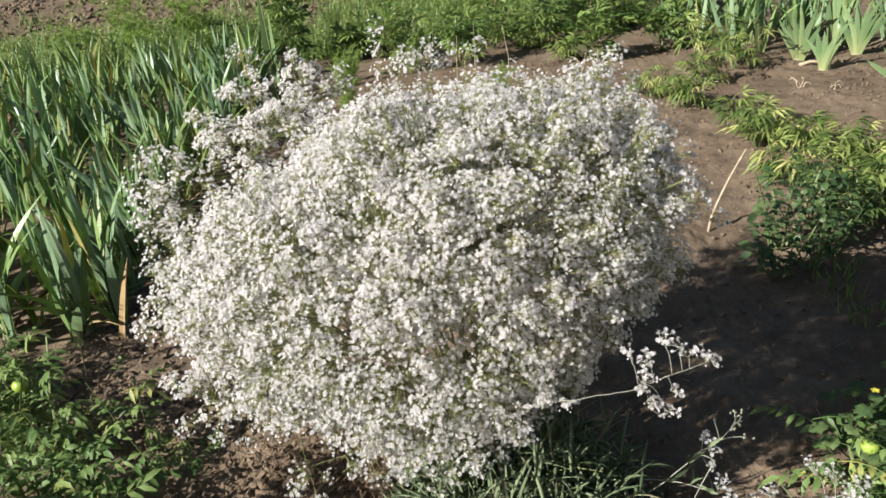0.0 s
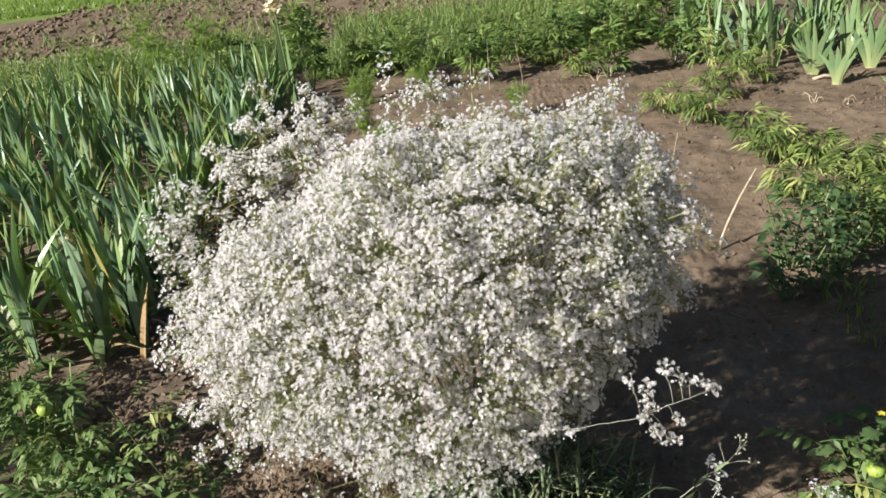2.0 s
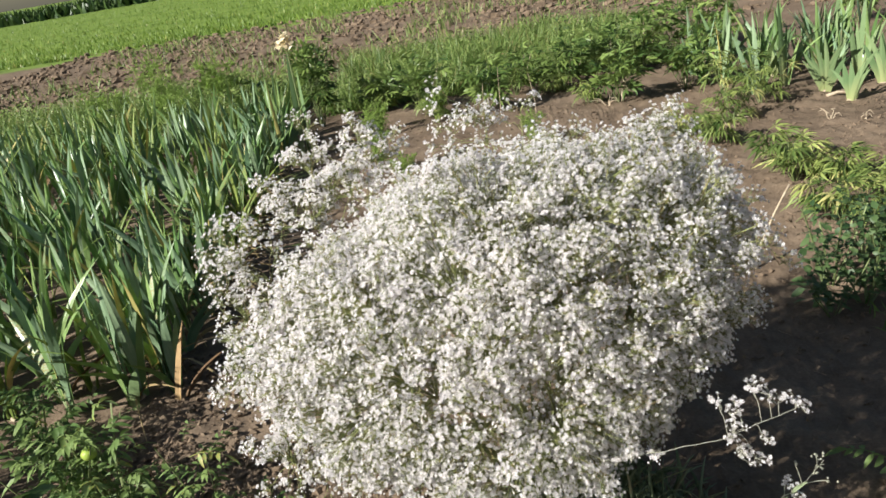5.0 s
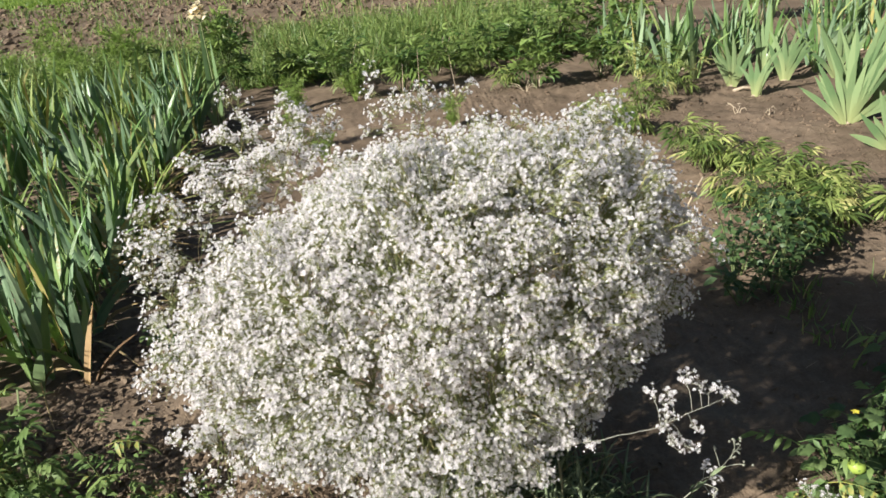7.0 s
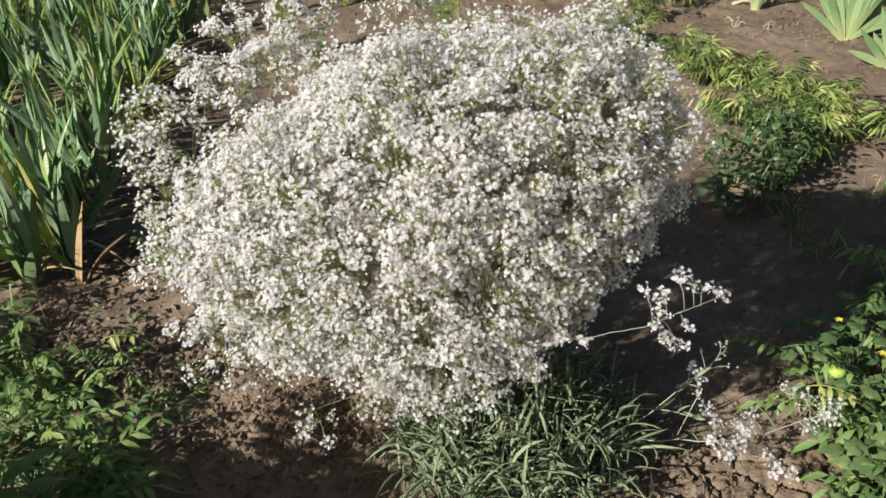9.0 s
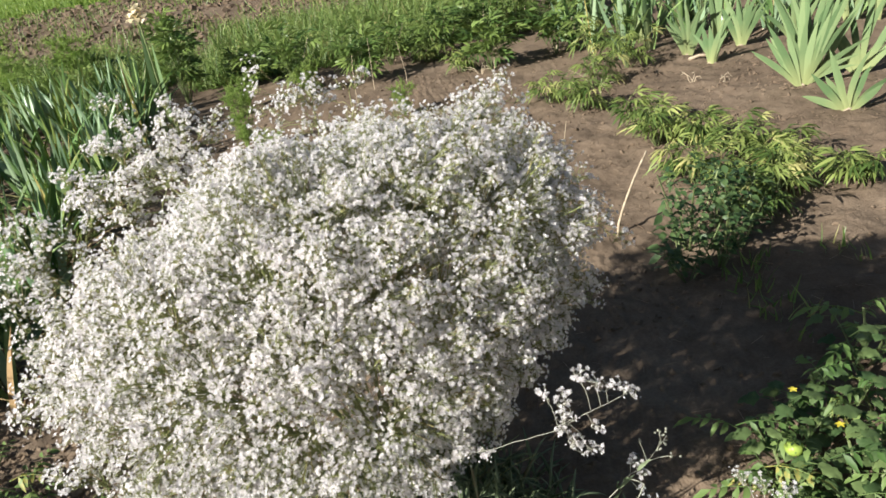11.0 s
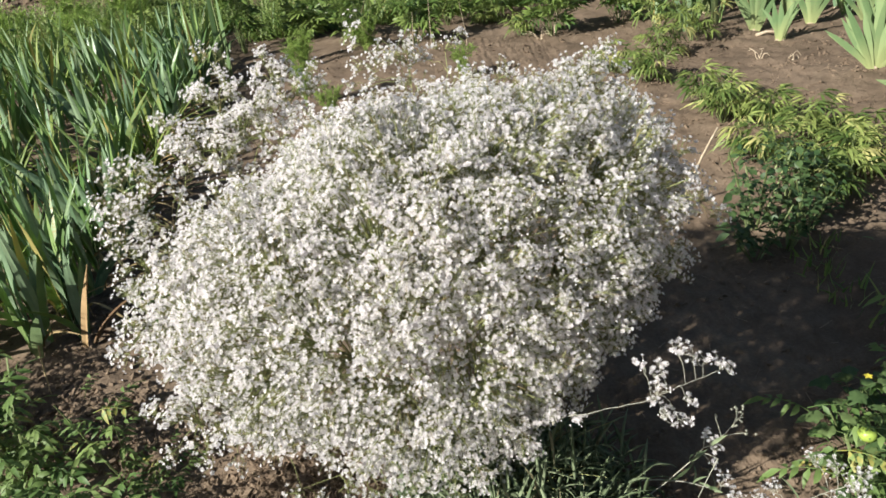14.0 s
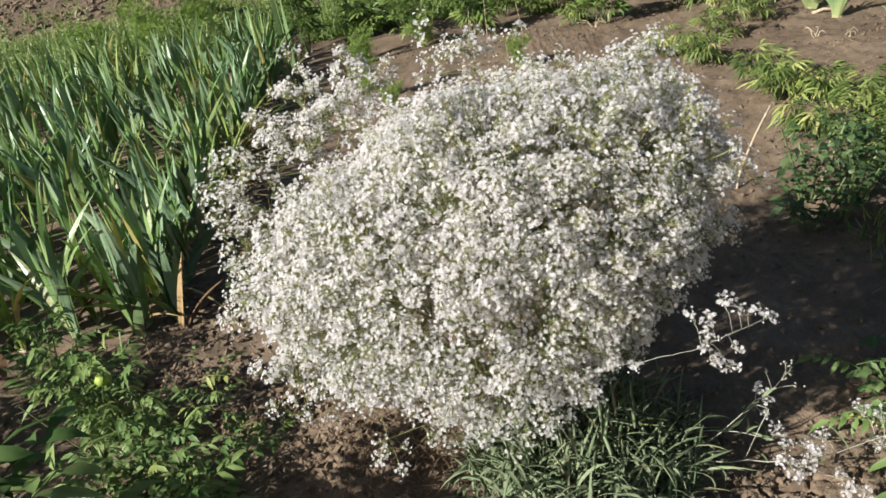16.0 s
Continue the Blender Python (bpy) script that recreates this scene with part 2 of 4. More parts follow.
def rise(x, y):
    """Height of the ground: tilled clumps near, calm further off."""
    d = math.hypot(x, y - 2)
    near = 1 - smooth_step(5, 14, d)
    z = 0.018 * noise.noise((x * 1.3, y * 1.3, 0.3)) + 0.03 * (1 - near) * noise.noise((x * 0.6, y * 0.6, 5.0))
    calm = (1 - smooth_step(5.6, 7.5, y)) * (1 - smooth_step(2.9, 3.9, abs(x))) * smooth_step(0.0, 0.7, y)
    clump = noise.noise((x * 7, y * 7, 1.7))
    z += near * (0.018 * clump + calm * 0.014 * abs(noise.noise((x * 17, y * 17, 4.0))) + calm * 0.008 * noise.noise((x * 38, y * 38, 2.0)))
    z += 0.035 * math.exp(-((x - 0.0) ** 2 / 0.5 + (y - 1.6) ** 2 / 0.25)) - 0.02
    if 0.3 < x < 1.1 and 0.8 < y < 1.4:
        d = noise.voronoi((x * 12 + 0.6 * noise.noise((x * 9, y * 9, 0.0)), y * 12 + 0.6 * noise.noise((x * 9, y * 9, 3.0)), 0.0))[0]
        mask = smooth_step(0.34, 0.5, x) * (1 - smooth_step(0.9, 1.05, x)) * (1 - smooth_step(1.24, 1.36, y))
        z -= 0.028 * mask * max(0.0, 1 - (d[1] - d[0]) / 0.1)
    z += 0.05 * math.exp(-((x + 0.45) ** 2 / 0.05 + (y - 1.62) ** 2 / 0.012))
    return z


def spaced(lo, hi, dense_lo, dense_hi, fine, grow=1.09):
    mid = list(np.arange(dense_lo, dense_hi, fine))
    up, s = [dense_hi], fine
    while up[-1] < hi:
        s *= grow
        up.append(up[-1] + s)
    down, s = [], fine
    at = dense_lo
    while at > lo:
        s *= grow
        at -= s
        down.append(at)
    return np.array(down[::-1] + mid + up)


gx = spaced(-320, 320, -1.7, 2.9, 0.024, 1.06)
gy = spaced(-60, 420, 0.85, 5.2, 0.024, 1.06)
gx = np.unique(np.concatenate([gx, np.arange(0.4, 1.0, 0.0085)]))
gy = np.unique(np.concatenate([gy, np.arange(0.9, 1.32, 0.006)]))
ground_build = Build()
gv = [(x, y, rise(x, y)) for y in gy for x in gx]
nx = len(gx)
ground_build.add(gv, [(j * nx + i, j * nx + i + 1, (j + 1) * nx + i + 1, (j + 1) * nx + i) for j in range(len(gy) - 1) for i in range(nx - 1)])
ground = new("ground", ground_build.mesh("ground", SOIL))
tagged(ground, "dry brown tilled garden soil with distant meadow turf", "ground", kind="structure")

# soil clods and crumbs
ICO_V, ICO_F = [], []
_g = (1 + 5 ** 0.5) / 2
ICO_V = [(-1, _g, 0), (1, _g, 0), (-1, -_g, 0), (1, -_g, 0), (0, -1, _g), (0, 1, _g), (0, -1, -_g), (0, 1, -_g), (_g, 0, -1), (_g, 0, 1), (-_g, 0, -1), (-_g, 0, 1)]
ICO_V = np.array(ICO_V) / math.hypot(1, _g)
ICO_F = [(0, 11, 5), (0, 5, 1), (0, 1, 7), (0, 7, 10), (0, 10, 11), (1, 5, 9), (5, 11, 4), (11, 10, 2), (10, 7, 6), (7, 1, 8),
         (3, 9, 4), (3, 4, 2), (3, 2, 6), (3, 6, 8), (3, 8, 9), (4, 9, 5), (2, 4, 11), (6, 2, 10), (8, 6, 7), (9, 8, 1)]


def scatter_clods(name, label, n, area, size, density=None):
    b = Build()
    pts = []
    while len(pts) < n:
        x, y = rng.uniform(area[0], area[1]), rng.uniform(area[2], area[3])
        if density and rng.uniform() > density(x, y):
            continue
        pts.append((x, y, rise(x, y)))
    s = size[0] + (size[1] - size[0]) * rng.uniform(0, 1, n) ** 3
    pts = np.array(pts)
    pts[:, 2] += s * 0.2
    shapes = 5
    for k in range(shapes):
        pick = np.arange(n) % shapes == k
        lump = ICO_V * (1 + 0.45 * rng.normal(size=(12, 1)).clip(-1.2, 1.2)) + rng.normal(size=(12, 3)) * 0.12
        c = int(pick.sum())
        sizes = s[pick][:, None] * np.stack([rng.uniform(0.8, 1.3, c), rng.uniform(0.7, 1.2, c), rng.uniform(0.5, 0.9, c)], 1)
        b.many(lump, ICO_F, pts[pick], random_turns(c, 0.5), sizes)
    ob = new(name, b.mesh(name, CLOD, False))
    return tagged(ob, label, "soil", kind="stuff")


def clumpy(x, y):
    return 0.15 + 0.85 * smooth_step(-0.1, 0.35, noise.noise((x * 1.9, y * 1.9, 9.0)))


scatter_clods("soil_clods", "loose brown soil clods scattered over tilled bed", 9000, (-1.8, 3.2, 0.8, 6.5), (0.002, 0.013), clumpy)
scatter_clods("field_clods", "coarse brown clods in the ploughed strip", 8500, (-10, 7, 9.5, 20.5), (0.015, 0.075))


scatter_clods("crumbly_soil", "crumbly brown clods at the iris bed edge", 4800, (-1.35, -0.4, 1.75, 2.75), (0.003, 0.017), clumpy)
scatter_clods("loose_soil", "loose cracked soil lumps by the tomatoes", 1600, (0.3, 1.2, 0.95, 1.5), (0.002, 0.008), clumpy)


def crumble(x, y):
    return math.exp(-((x + 0.33) ** 2 / 0.06 + (y - 1.58) ** 2 / 0.025))


scatter_clods("soil_crumbs", "fine reddish soil crumbs heaped below the bush", 3500, (-0.95, 0.4, 1.2, 2.0), (0.003, 0.011), crumble)

# ---- gypsophila bush ----
BASE = np.array([0.06, 1.52, 0.0])
HEART = np.array([-0.03, 1.52, 0.54])
# crown axes square to the camera's view; FACE_REACH is the outline from there
VIEW_UP = np.array([0.0, 0.473, 0.881])
VIEW_BACK = np.array([0.0, 0.881, -0.473])
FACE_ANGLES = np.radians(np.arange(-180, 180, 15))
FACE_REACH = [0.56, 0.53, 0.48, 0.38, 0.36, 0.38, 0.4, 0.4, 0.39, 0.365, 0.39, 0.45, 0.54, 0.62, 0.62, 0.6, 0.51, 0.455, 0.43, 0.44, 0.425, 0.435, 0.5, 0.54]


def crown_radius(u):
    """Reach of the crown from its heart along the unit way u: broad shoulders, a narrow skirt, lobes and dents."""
    a, b, c = u[0], float(u @ VIEW_UP), float(u @ VIEW_BACK)
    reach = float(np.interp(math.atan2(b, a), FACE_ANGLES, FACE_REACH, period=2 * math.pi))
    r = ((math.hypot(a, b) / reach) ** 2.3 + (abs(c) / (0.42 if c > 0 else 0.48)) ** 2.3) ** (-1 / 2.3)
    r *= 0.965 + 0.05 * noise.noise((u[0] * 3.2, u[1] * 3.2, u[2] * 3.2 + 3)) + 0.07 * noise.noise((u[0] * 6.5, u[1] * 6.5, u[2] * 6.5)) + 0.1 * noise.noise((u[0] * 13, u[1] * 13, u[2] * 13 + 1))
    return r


# one double floret: two whorls of cupped petals
def floret():
    v, f = [(0, 0, -0.15)], []
    for k in range(5):
        a = k * 2 * math.pi / 5
        for (rad, off, h) in ((0.74, -0.52, 0.22), (0.98, 0.0, 0.32), (0.74, 0.52, 0.22)):
            v.append((rad * math.cos(a + off), rad * math.sin(a + off), h))
        i = 1 + 3 * k
        f.append((0, i, i + 1, i + 2))
    n0 = len(v)
    v.append((0, 0, 0.05))
    for k in range(3):
        a = k * 2 * math.pi / 3 + 0.4
        for (rad, off, h) in ((0.34, -0.75, 0.45), (0.58, 0.0, 0.75), (0.34, 0.75, 0.45)):
            v.append((rad * math.cos(a + off), rad * math.sin(a + off), h))
        i = n0 + 1 + 3 * k
        f.append((n0, i, i + 1, i + 2))
    return np.array(v), f


FLORET_V, FLORET_F = floret()


def bend(a, b, sag, steps=4):
    """A path from a to b that bows upwards by sag at mid-length."""
    t = np.linspace(0, 1, steps)[:, None]
    p = (1 - t) * np.asarray(a) + t * np.asarray(b)
    p[:, 2] += sag * np.sin(math.pi * t[:, 0])
    return p


BUD_V = np.array([(1, 0, 0), (0, 1, 0), (-1, 0, 0), (0, -1, 0), (0, 0, 1.3), (0, 0, -1.3)], float)
BUD_F = [(0, 1, 4), (1, 2, 4), (2, 3, 4), (3, 0, 4), (1, 0, 5), (2, 1, 5), (3, 2, 5), (0, 3, 5)]
STALK_V = [(math.cos(k * 2.0944), math.sin(k * 2.0944), z) for z in (0, 1) for k in range(3)]
STALK_F = [(0, 1, 4, 3), (1, 2, 5, 4), (2, 0, 3, 5)]


def stalks(b, starts, ends, r):
    d = ends - starts
    ln = np.linalg.norm(d, axis=1)
    b.many(STALK_V, STALK_F, starts, turns_to(d, np.zeros(len(d))), np.stack([np.full(len(d), r), np.full(len(d), r), ln], 1))


def spray(stems, blooms, foot, centre, out, count, spread, size=(0.0036, 0.0058)):
    """A loose umbel: fine stalks from foot fanning to florets round centre."""
    out = out / (np.linalg.norm(out) + 1e-9)
    d = rng.normal(size=(count, 3))
    d /= np.linalg.norm(d, axis=1)[:, None]
    d *= spread * rng.uniform(0.25, 1, (count, 1)) ** 0.6
    d -= np.minimum(0, d @ out)[:, None] * out * 0.9
    ends = centre + d
    fork = centre - out * spread * 0.5
    mids = fork + rng.normal(size=(max(1, count // 5), 3)) * spread * 0.25
    stalks(stems, np.repeat(foot[None], len(mids), 0), mids, 0.0006)
    stalks(stems, mids[np.arange(count) % len(mids)], ends, 0.00042)
    face = d / spread + out * 0.7 + np.array([0, 0, 0.4]) + rng.normal(size=(count, 3)) * 0.7
    blooms.many(FLORET_V, FLORET_F, ends, turns_to(face, rng.uniform(0, 6.28, count)), rng.uniform(size[0], size[1], count))
    buds = count // 3
    spots = centre + rng.normal(size=(buds, 3)) * spread * 0.5 - out * spread * 0.2
    blooms.many(BUD_V, BUD_F, spots, random_turns(buds), rng.uniform(0.0012, 0.0022, buds))


bush = tagged(new("gypsophila"), "large white-flowering gypsophila bush growing from tilled soil", "flowering shrub")
bush.location = (BASE[0], BASE[1], rise(BASE[0], BASE[1]))
LOCAL = np.array(bush.location)
mains, joints = [], []
for k in range(44):
    z = 0.95 - 1.5 * (k + 0.5) / 44
    a = k * 2.399963 + rng.uniform(-0.3, 0.3)
    u = np.array([math.cos(a) * math.sqrt(1 - z * z), math.sin(a) * math.sqrt(1 - z * z), z])
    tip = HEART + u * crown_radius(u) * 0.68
    foot = BASE + np.array([rng.normal() * 0.03, rng.normal() * 0.03, 0.01])
    p = bend(foot, tip, 0.06 + 0.05 * (1 - abs(z)), 7)
    p += rng.normal(size=p.shape) * 0.006 * np.linspace(0, 1, 7)[:, None]
    sb = Build()
    sb.tube(p - LOCAL, 0.003, 0.0014, 4)
    mains.append((sb, Build()))
    joints += [(k, q) for q in p[3:]]
joint_at = np.array([q for _, q in joints])
count_sprays = 0
while count_sprays < 4700:
    u = rng.normal(size=3)
    u /= np.linalg.norm(u)
    if u[1] > 0.35 and rng.uniform() < 0.35:
        continue
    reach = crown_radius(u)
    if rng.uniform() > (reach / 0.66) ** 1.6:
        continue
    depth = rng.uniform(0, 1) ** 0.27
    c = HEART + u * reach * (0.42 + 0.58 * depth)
    if c[2] < 0.1 + 0.3 * math.hypot(c[0] - 0.06, c[1] - 1.52) + 0.05 * noise.noise((c[0] * 8, c[1] * 8, 2.0)):
        continue
    # gaps between the lobes of the crown
    if noise.noise((c[0] * 10, c[1] * 10, c[2] * 10)) < -0.35 and rng.uniform() < 0.6:
        continue
    if noise.noise((c[0] * 21, c[1] * 21, c[2] * 21 + 4)) < -0.27 and rng.uniform() < 0.6:
        continue
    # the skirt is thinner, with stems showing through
    low = float((c - HEART) @ VIEW_UP) < -0.08
    if low and rng.uniform() < 0.45:
        continue
    j = int(np.argmin(np.linalg.norm(joint_at - (c - u * 0.1 - np.array([0, 0, 0.05])), axis=1)))
    near = joint_at[j]
    sb, fb = mains[joints[j][0]]
    foot = near + (c - near) * 0.75 + rng.normal(size=3) * 0.008
    sb.tube(bend(near, foot, 0.01, 3) - LOCAL, 0.001, 0.0007)
    spray(sb, fb, foot - LOCAL, c - LOCAL, u + np.array([0, 0, 0.4]), int(rng.integers(9, 15) if low else rng.integers(11, 19)), rng.uniform(0.016, 0.036), (0.0038, 0.0063) if low else (0.0037, 0.006))
    count_sprays += 1
for sb, fb in mains:
    br = part("branch", sb.mesh("branch", GYP_STEM), bush, label="thin branching grey-green stem")
    if fb.n:
        part("inflorescence", fb.mesh("inflorescence", PETAL, False), br, label="mass of tiny white double florets")["kind"] = "stuff"


def side_branch(points, sprays, thick=0.0022, leaves=0, bark=GYP_STEM, size=(0.0038, 0.0058), count=(24, 38), dense=1, wobble=0.004):
    """A branch that leaves the crown, with flower sprays (place, spread) at its twigs."""
    sb, fb = Build(), Build()
    pts = np.array(points, float)
    t = np.linspace(0, 1, len(pts) * 3)
    knots = np.linspace(0, 1, len(pts))
    line = np.stack([np.interp(t, knots, pts[:, i]) for i in range(3)], 1)
    line[1:-1] = (line[:-2] + 2 * line[1:-1] + line[2:]) / 4
    line[1:] += rng.normal(size=(len(line) - 1, 3)) * wobble
    sb.tube(line - LOCAL, thick, thick * 0.4, 5)
    for x, y, z, s in [q for q in sprays for _ in range(dense)]:
        c = np.array([x, y, z]) + (rng.normal(size=3) * 0.03 * (0.6 if dense > 3 else 1.0) if dense > 1 else 0)
        near = line[np.argmin(np.linalg.norm(line - (c - np.array([0, 0, 0.03])), axis=1))]
        foot = near + (c - near) * 0.7
        sb.tube(bend(near, foot, 0.012, 4) - LOCAL, thick * 0.5, 0.0008, 3)
        spray(sb, fb, foot - LOCAL, c - LOCAL, c - near + np.array([0, 0, 0.03]), int(rng.integers(*count)), s * (0.72 if dense > 3 else 1.1), size)
    br = part("branch", sb.mesh("branch", bark), bush)
    if fb.n:
        part("inflorescence", fb.mesh("inflorescence", PETAL, False), br)["kind"] = "stuff"
    for _ in range(leaves):
        k = int(rng.integers(2, len(line) - 1))
        lf = part("leaf", random.choice(NARROW), br)
        lf.matrix_basis = Matrix.Translation(line[k] - LOCAL) @ pose(0, 0, 0, rng.uniform(20, 75), 0, rng.uniform(0, 360)) @ Matrix.Diagonal((0.4, 0.8, 0.4, 1))
    return br


def blade(length, width, bow, steps=5, fold=0.15, thick=0.0009, wide_at=0.35, twist=0.0, sword=False):
    """A sword-shaped leaf along +z that bows towards +x, with a folded midrib and a little thickness."""
    v, f = [], []
    for i in range(steps + 1):
        t = i / steps
        a = bow * t
        x = length * (1 - math.cos(a)) / bow if abs(bow) > 1e-4 else 0
        z = length * math.sin(a) / bow if abs(bow) > 1e-4 else length * t
        w = width * 0.5 * (0.55 + 0.45 * min(1, t / wide_at)) * (1 - max(0, (t - wide_at) / (1 - wide_at)) ** 2.2) + 0.0004
        rib = w * fold
        c, s = math.cos(twist * t), math.sin(twist * t)
        nx_, nz_ = math.cos(a), -math.sin(a)
        for q, h in ((-w, 0.0), (0, rib + thick), (w, 0.0), (0, rib - thick)):
            qq, hh = q * c - h * s, q * s + h * c
            v.append((x + qq * nx_, hh, z + qq * nz_) if sword else (x + hh * nx_, qq, z + hh * nz_))
    for i in range(steps):
        for j in range(4):
            f.append((i * 4 + j, i * 4 + (j + 1) % 4, i * 4 + 4 + (j + 1) % 4, i * 4 + 4 + j))
    f.append((steps * 4, steps * 4 + 1, steps * 4 + 2, steps * 4 + 3))
    return v, f


def blade_mesh(name, material, *args, **kw):
    b = Build()
    b.add(*blade(*args, **kw))
    return b.mesh(name, material, False)


NARROW = [blade_mesh("narrow_leaf", GYP_LEAF, rng.uniform(0.09, 0.16), rng.uniform(0.008, 0.013), rng.uniform(0.3, 1.3), 4, 0.2, 0.0005, 0.4, rng.uniform(-0.8, 0.8)) for _ in range(8)]

# branches reaching out behind and beside the crown
LOOSE = (12, 20)
BIG = (0.0039, 0.0062)
side_branch([(0.0, 1.6, 0.3), (-0.2, 1.82, 0.75), (-0.32, 1.91, 0.93)],
            [(-0.26, 1.92, 0.96, 0.03), (-0.3, 1.92, 0.98, 0.03), (-0.34, 1.92, 1.0, 0.03), (-0.29, 1.92, 0.93, 0.03), (-0.24, 1.92, 0.94, 0.03), (-0.34, 1.92, 0.95, 0.03), (-0.37, 1.92, 0.98, 0.025)], dense=4, count=LOOSE, size=BIG)
side_branch([(0.0, 1.6, 0.3), (-0.3, 1.82, 0.8), (-0.46, 1.92, 1.02)], [(-0.47, 1.92, 1.04, 0.03), (-0.43, 1.92, 1.03, 0.03), (-0.45, 1.92, 0.99, 0.02)], count=LOOSE)
side_branch([(0.0, 1.6, 0.3), (-0.28, 1.8, 0.72), (-0.44, 1.87, 0.9)],
            [(-0.41, 1.88, 0.94, 0.03), (-0.44, 1.88, 0.96, 0.03), (-0.48, 1.88, 0.96, 0.03), (-0.51, 1.88, 0.94, 0.03), (-0.4, 1.88, 0.9, 0.03), (-0.35, 1.88, 0.9, 0.03), (-0.32, 1.88, 0.91, 0.025), (-0.44, 1.88, 0.9, 0.03), (-0.28, 1.88, 0.89, 0.025)], dense=4, count=LOOSE, size=BIG)
side_branch([(0.0, 1.6, 0.3), (-0.3, 1.75, 0.65), (-0.5, 1.8, 0.83)],
            [(-0.55, 1.8, 0.91, 0.03), (-0.52, 1.8, 0.9, 0.035), (-0.48, 1.8, 0.89, 0.035), (-0.44, 1.8, 0.88, 0.035), (-0.5, 1.8, 0.86, 0.035), (-0.53, 1.8, 0.85, 0.03), (-0.4, 1.8, 0.86, 0.03), (-0.43, 1.8, 0.84, 0.035), (-0.49, 1.8, 0.82, 0.035), (-0.36, 1.8, 0.9, 0.025),
             (-0.42, 1.8, 0.81, 0.03), (-0.53, 1.8, 0.81, 0.03), (-0.56, 1.8, 0.86, 0.025)], dense=4, count=LOOSE, size=BIG)
side_branch([(0.0, 1.6, 0.35), (-0.2, 1.74, 0.7), (-0.35, 1.8, 0.85)],
            [(-0.42, 1.8, 0.9, 0.03), (-0.36, 1.8, 0.92, 0.03), (-0.4, 1.8, 0.86, 0.03), (-0.32, 1.82, 0.94, 0.03), (-0.31, 1.8, 0.88, 0.025), (-0.36, 1.78, 0.84, 0.03), (-0.25, 1.8, 0.88, 0.025), (-0.45, 1.78, 0.82, 0.03), (-0.29, 1.76, 0.82, 0.03), (-0.23, 1.78, 0.85, 0.03), (-0.2, 1.74, 0.83, 0.03)], dense=4, count=LOOSE, size=BIG)
side_branch([(0.0, 1.55, 0.25), (-0.35, 1.56, 0.62), (-0.58, 1.58, 0.79)],
            [(-0.61, 1.58, 0.84, 0.03), (-0.58, 1.58, 0.85, 0.03), (-0.61, 1.58, 0.81, 0.03), (-0.56, 1.58, 0.83, 0.03), (-0.54, 1.58, 0.8, 0.03), (-0.58, 1.58, 0.79, 0.03), (-0.63, 1.58, 0.78, 0.025), (-0.54, 1.58, 0.85, 0.025), (-0.51, 1.58, 0.82, 0.03)], dense=3, count=LOOSE, size=BIG)
side_branch([(0.0, 1.52, 0.25), (-0.35, 1.52, 0.55), (-0.58, 1.52, 0.68)],
            [(-0.62, 1.52, 0.74, 0.028), (-0.61, 1.52, 0.7, 0.028), (-0.6, 1.52, 0.67, 0.028), (-0.58, 1.52, 0.73, 0.025), (-0.57, 1.52, 0.69, 0.028), (-0.62, 1.52, 0.63, 0.022)], dense=3, count=LOOSE, size=BIG)
side_branch([(0.0, 1.5, 0.22), (-0.3, 1.45, 0.48), (-0.56, 1.42, 0.6)],
            [(-0.62, 1.42, 0.63, 0.028), (-0.6, 1.42, 0.6, 0.03), (-0.57, 1.42, 0.6, 0.03), (-0.57, 1.42, 0.63, 0.03), (-0.54, 1.42, 0.61, 0.03), (-0.57, 1.42, 0.58, 0.025), (-0.52, 1.42, 0.63, 0.03), (-0.58, 1.42, 0.67, 0.025)], dense=3, count=LOOSE, size=BIG)
side_branch([(0.0, 1.46, 0.18), (-0.25, 1.36, 0.36), (-0.48, 1.3, 0.45)],
            [(-0.52, 1.3, 0.53, 0.022), (-0.51, 1.3, 0.49, 0.022), (-0.49, 1.3, 0.51, 0.022), (-0.52, 1.3, 0.45, 0.02), (-0.5, 1.3, 0.41, 0.025), (-0.48, 1.3, 0.44, 0.025), (-0.53, 1.3, 0.42, 0.022), (-0.45, 1.3, 0.41, 0.028), (-0.45, 1.3, 0.49, 0.028), (-0.39, 1.28, 0.38, 0.028), (-0.37, 1.28, 0.43, 0.03)], dense=2, count=LOOSE, size=BIG)
# drooping twigs over the crumbly heap
side_branch([(0.05, 1.42, 0.18), (-0.15, 1.3, 0.3), (-0.33, 1.28, 0.27)],
            [(-0.36, 1.28, 0.28, 0.022), (-0.3, 1.28, 0.25, 0.02), (-0.32, 1.28, 0.3, 0.022), (-0.22, 1.28, 0.31, 0.025), (-0.19, 1.28, 0.27, 0.022), (-0.23, 1.28, 0.27, 0.02), (-0.15, 1.27, 0.24, 0.02)], thick=0.001, count=(9, 15), dense=2, size=BIG)
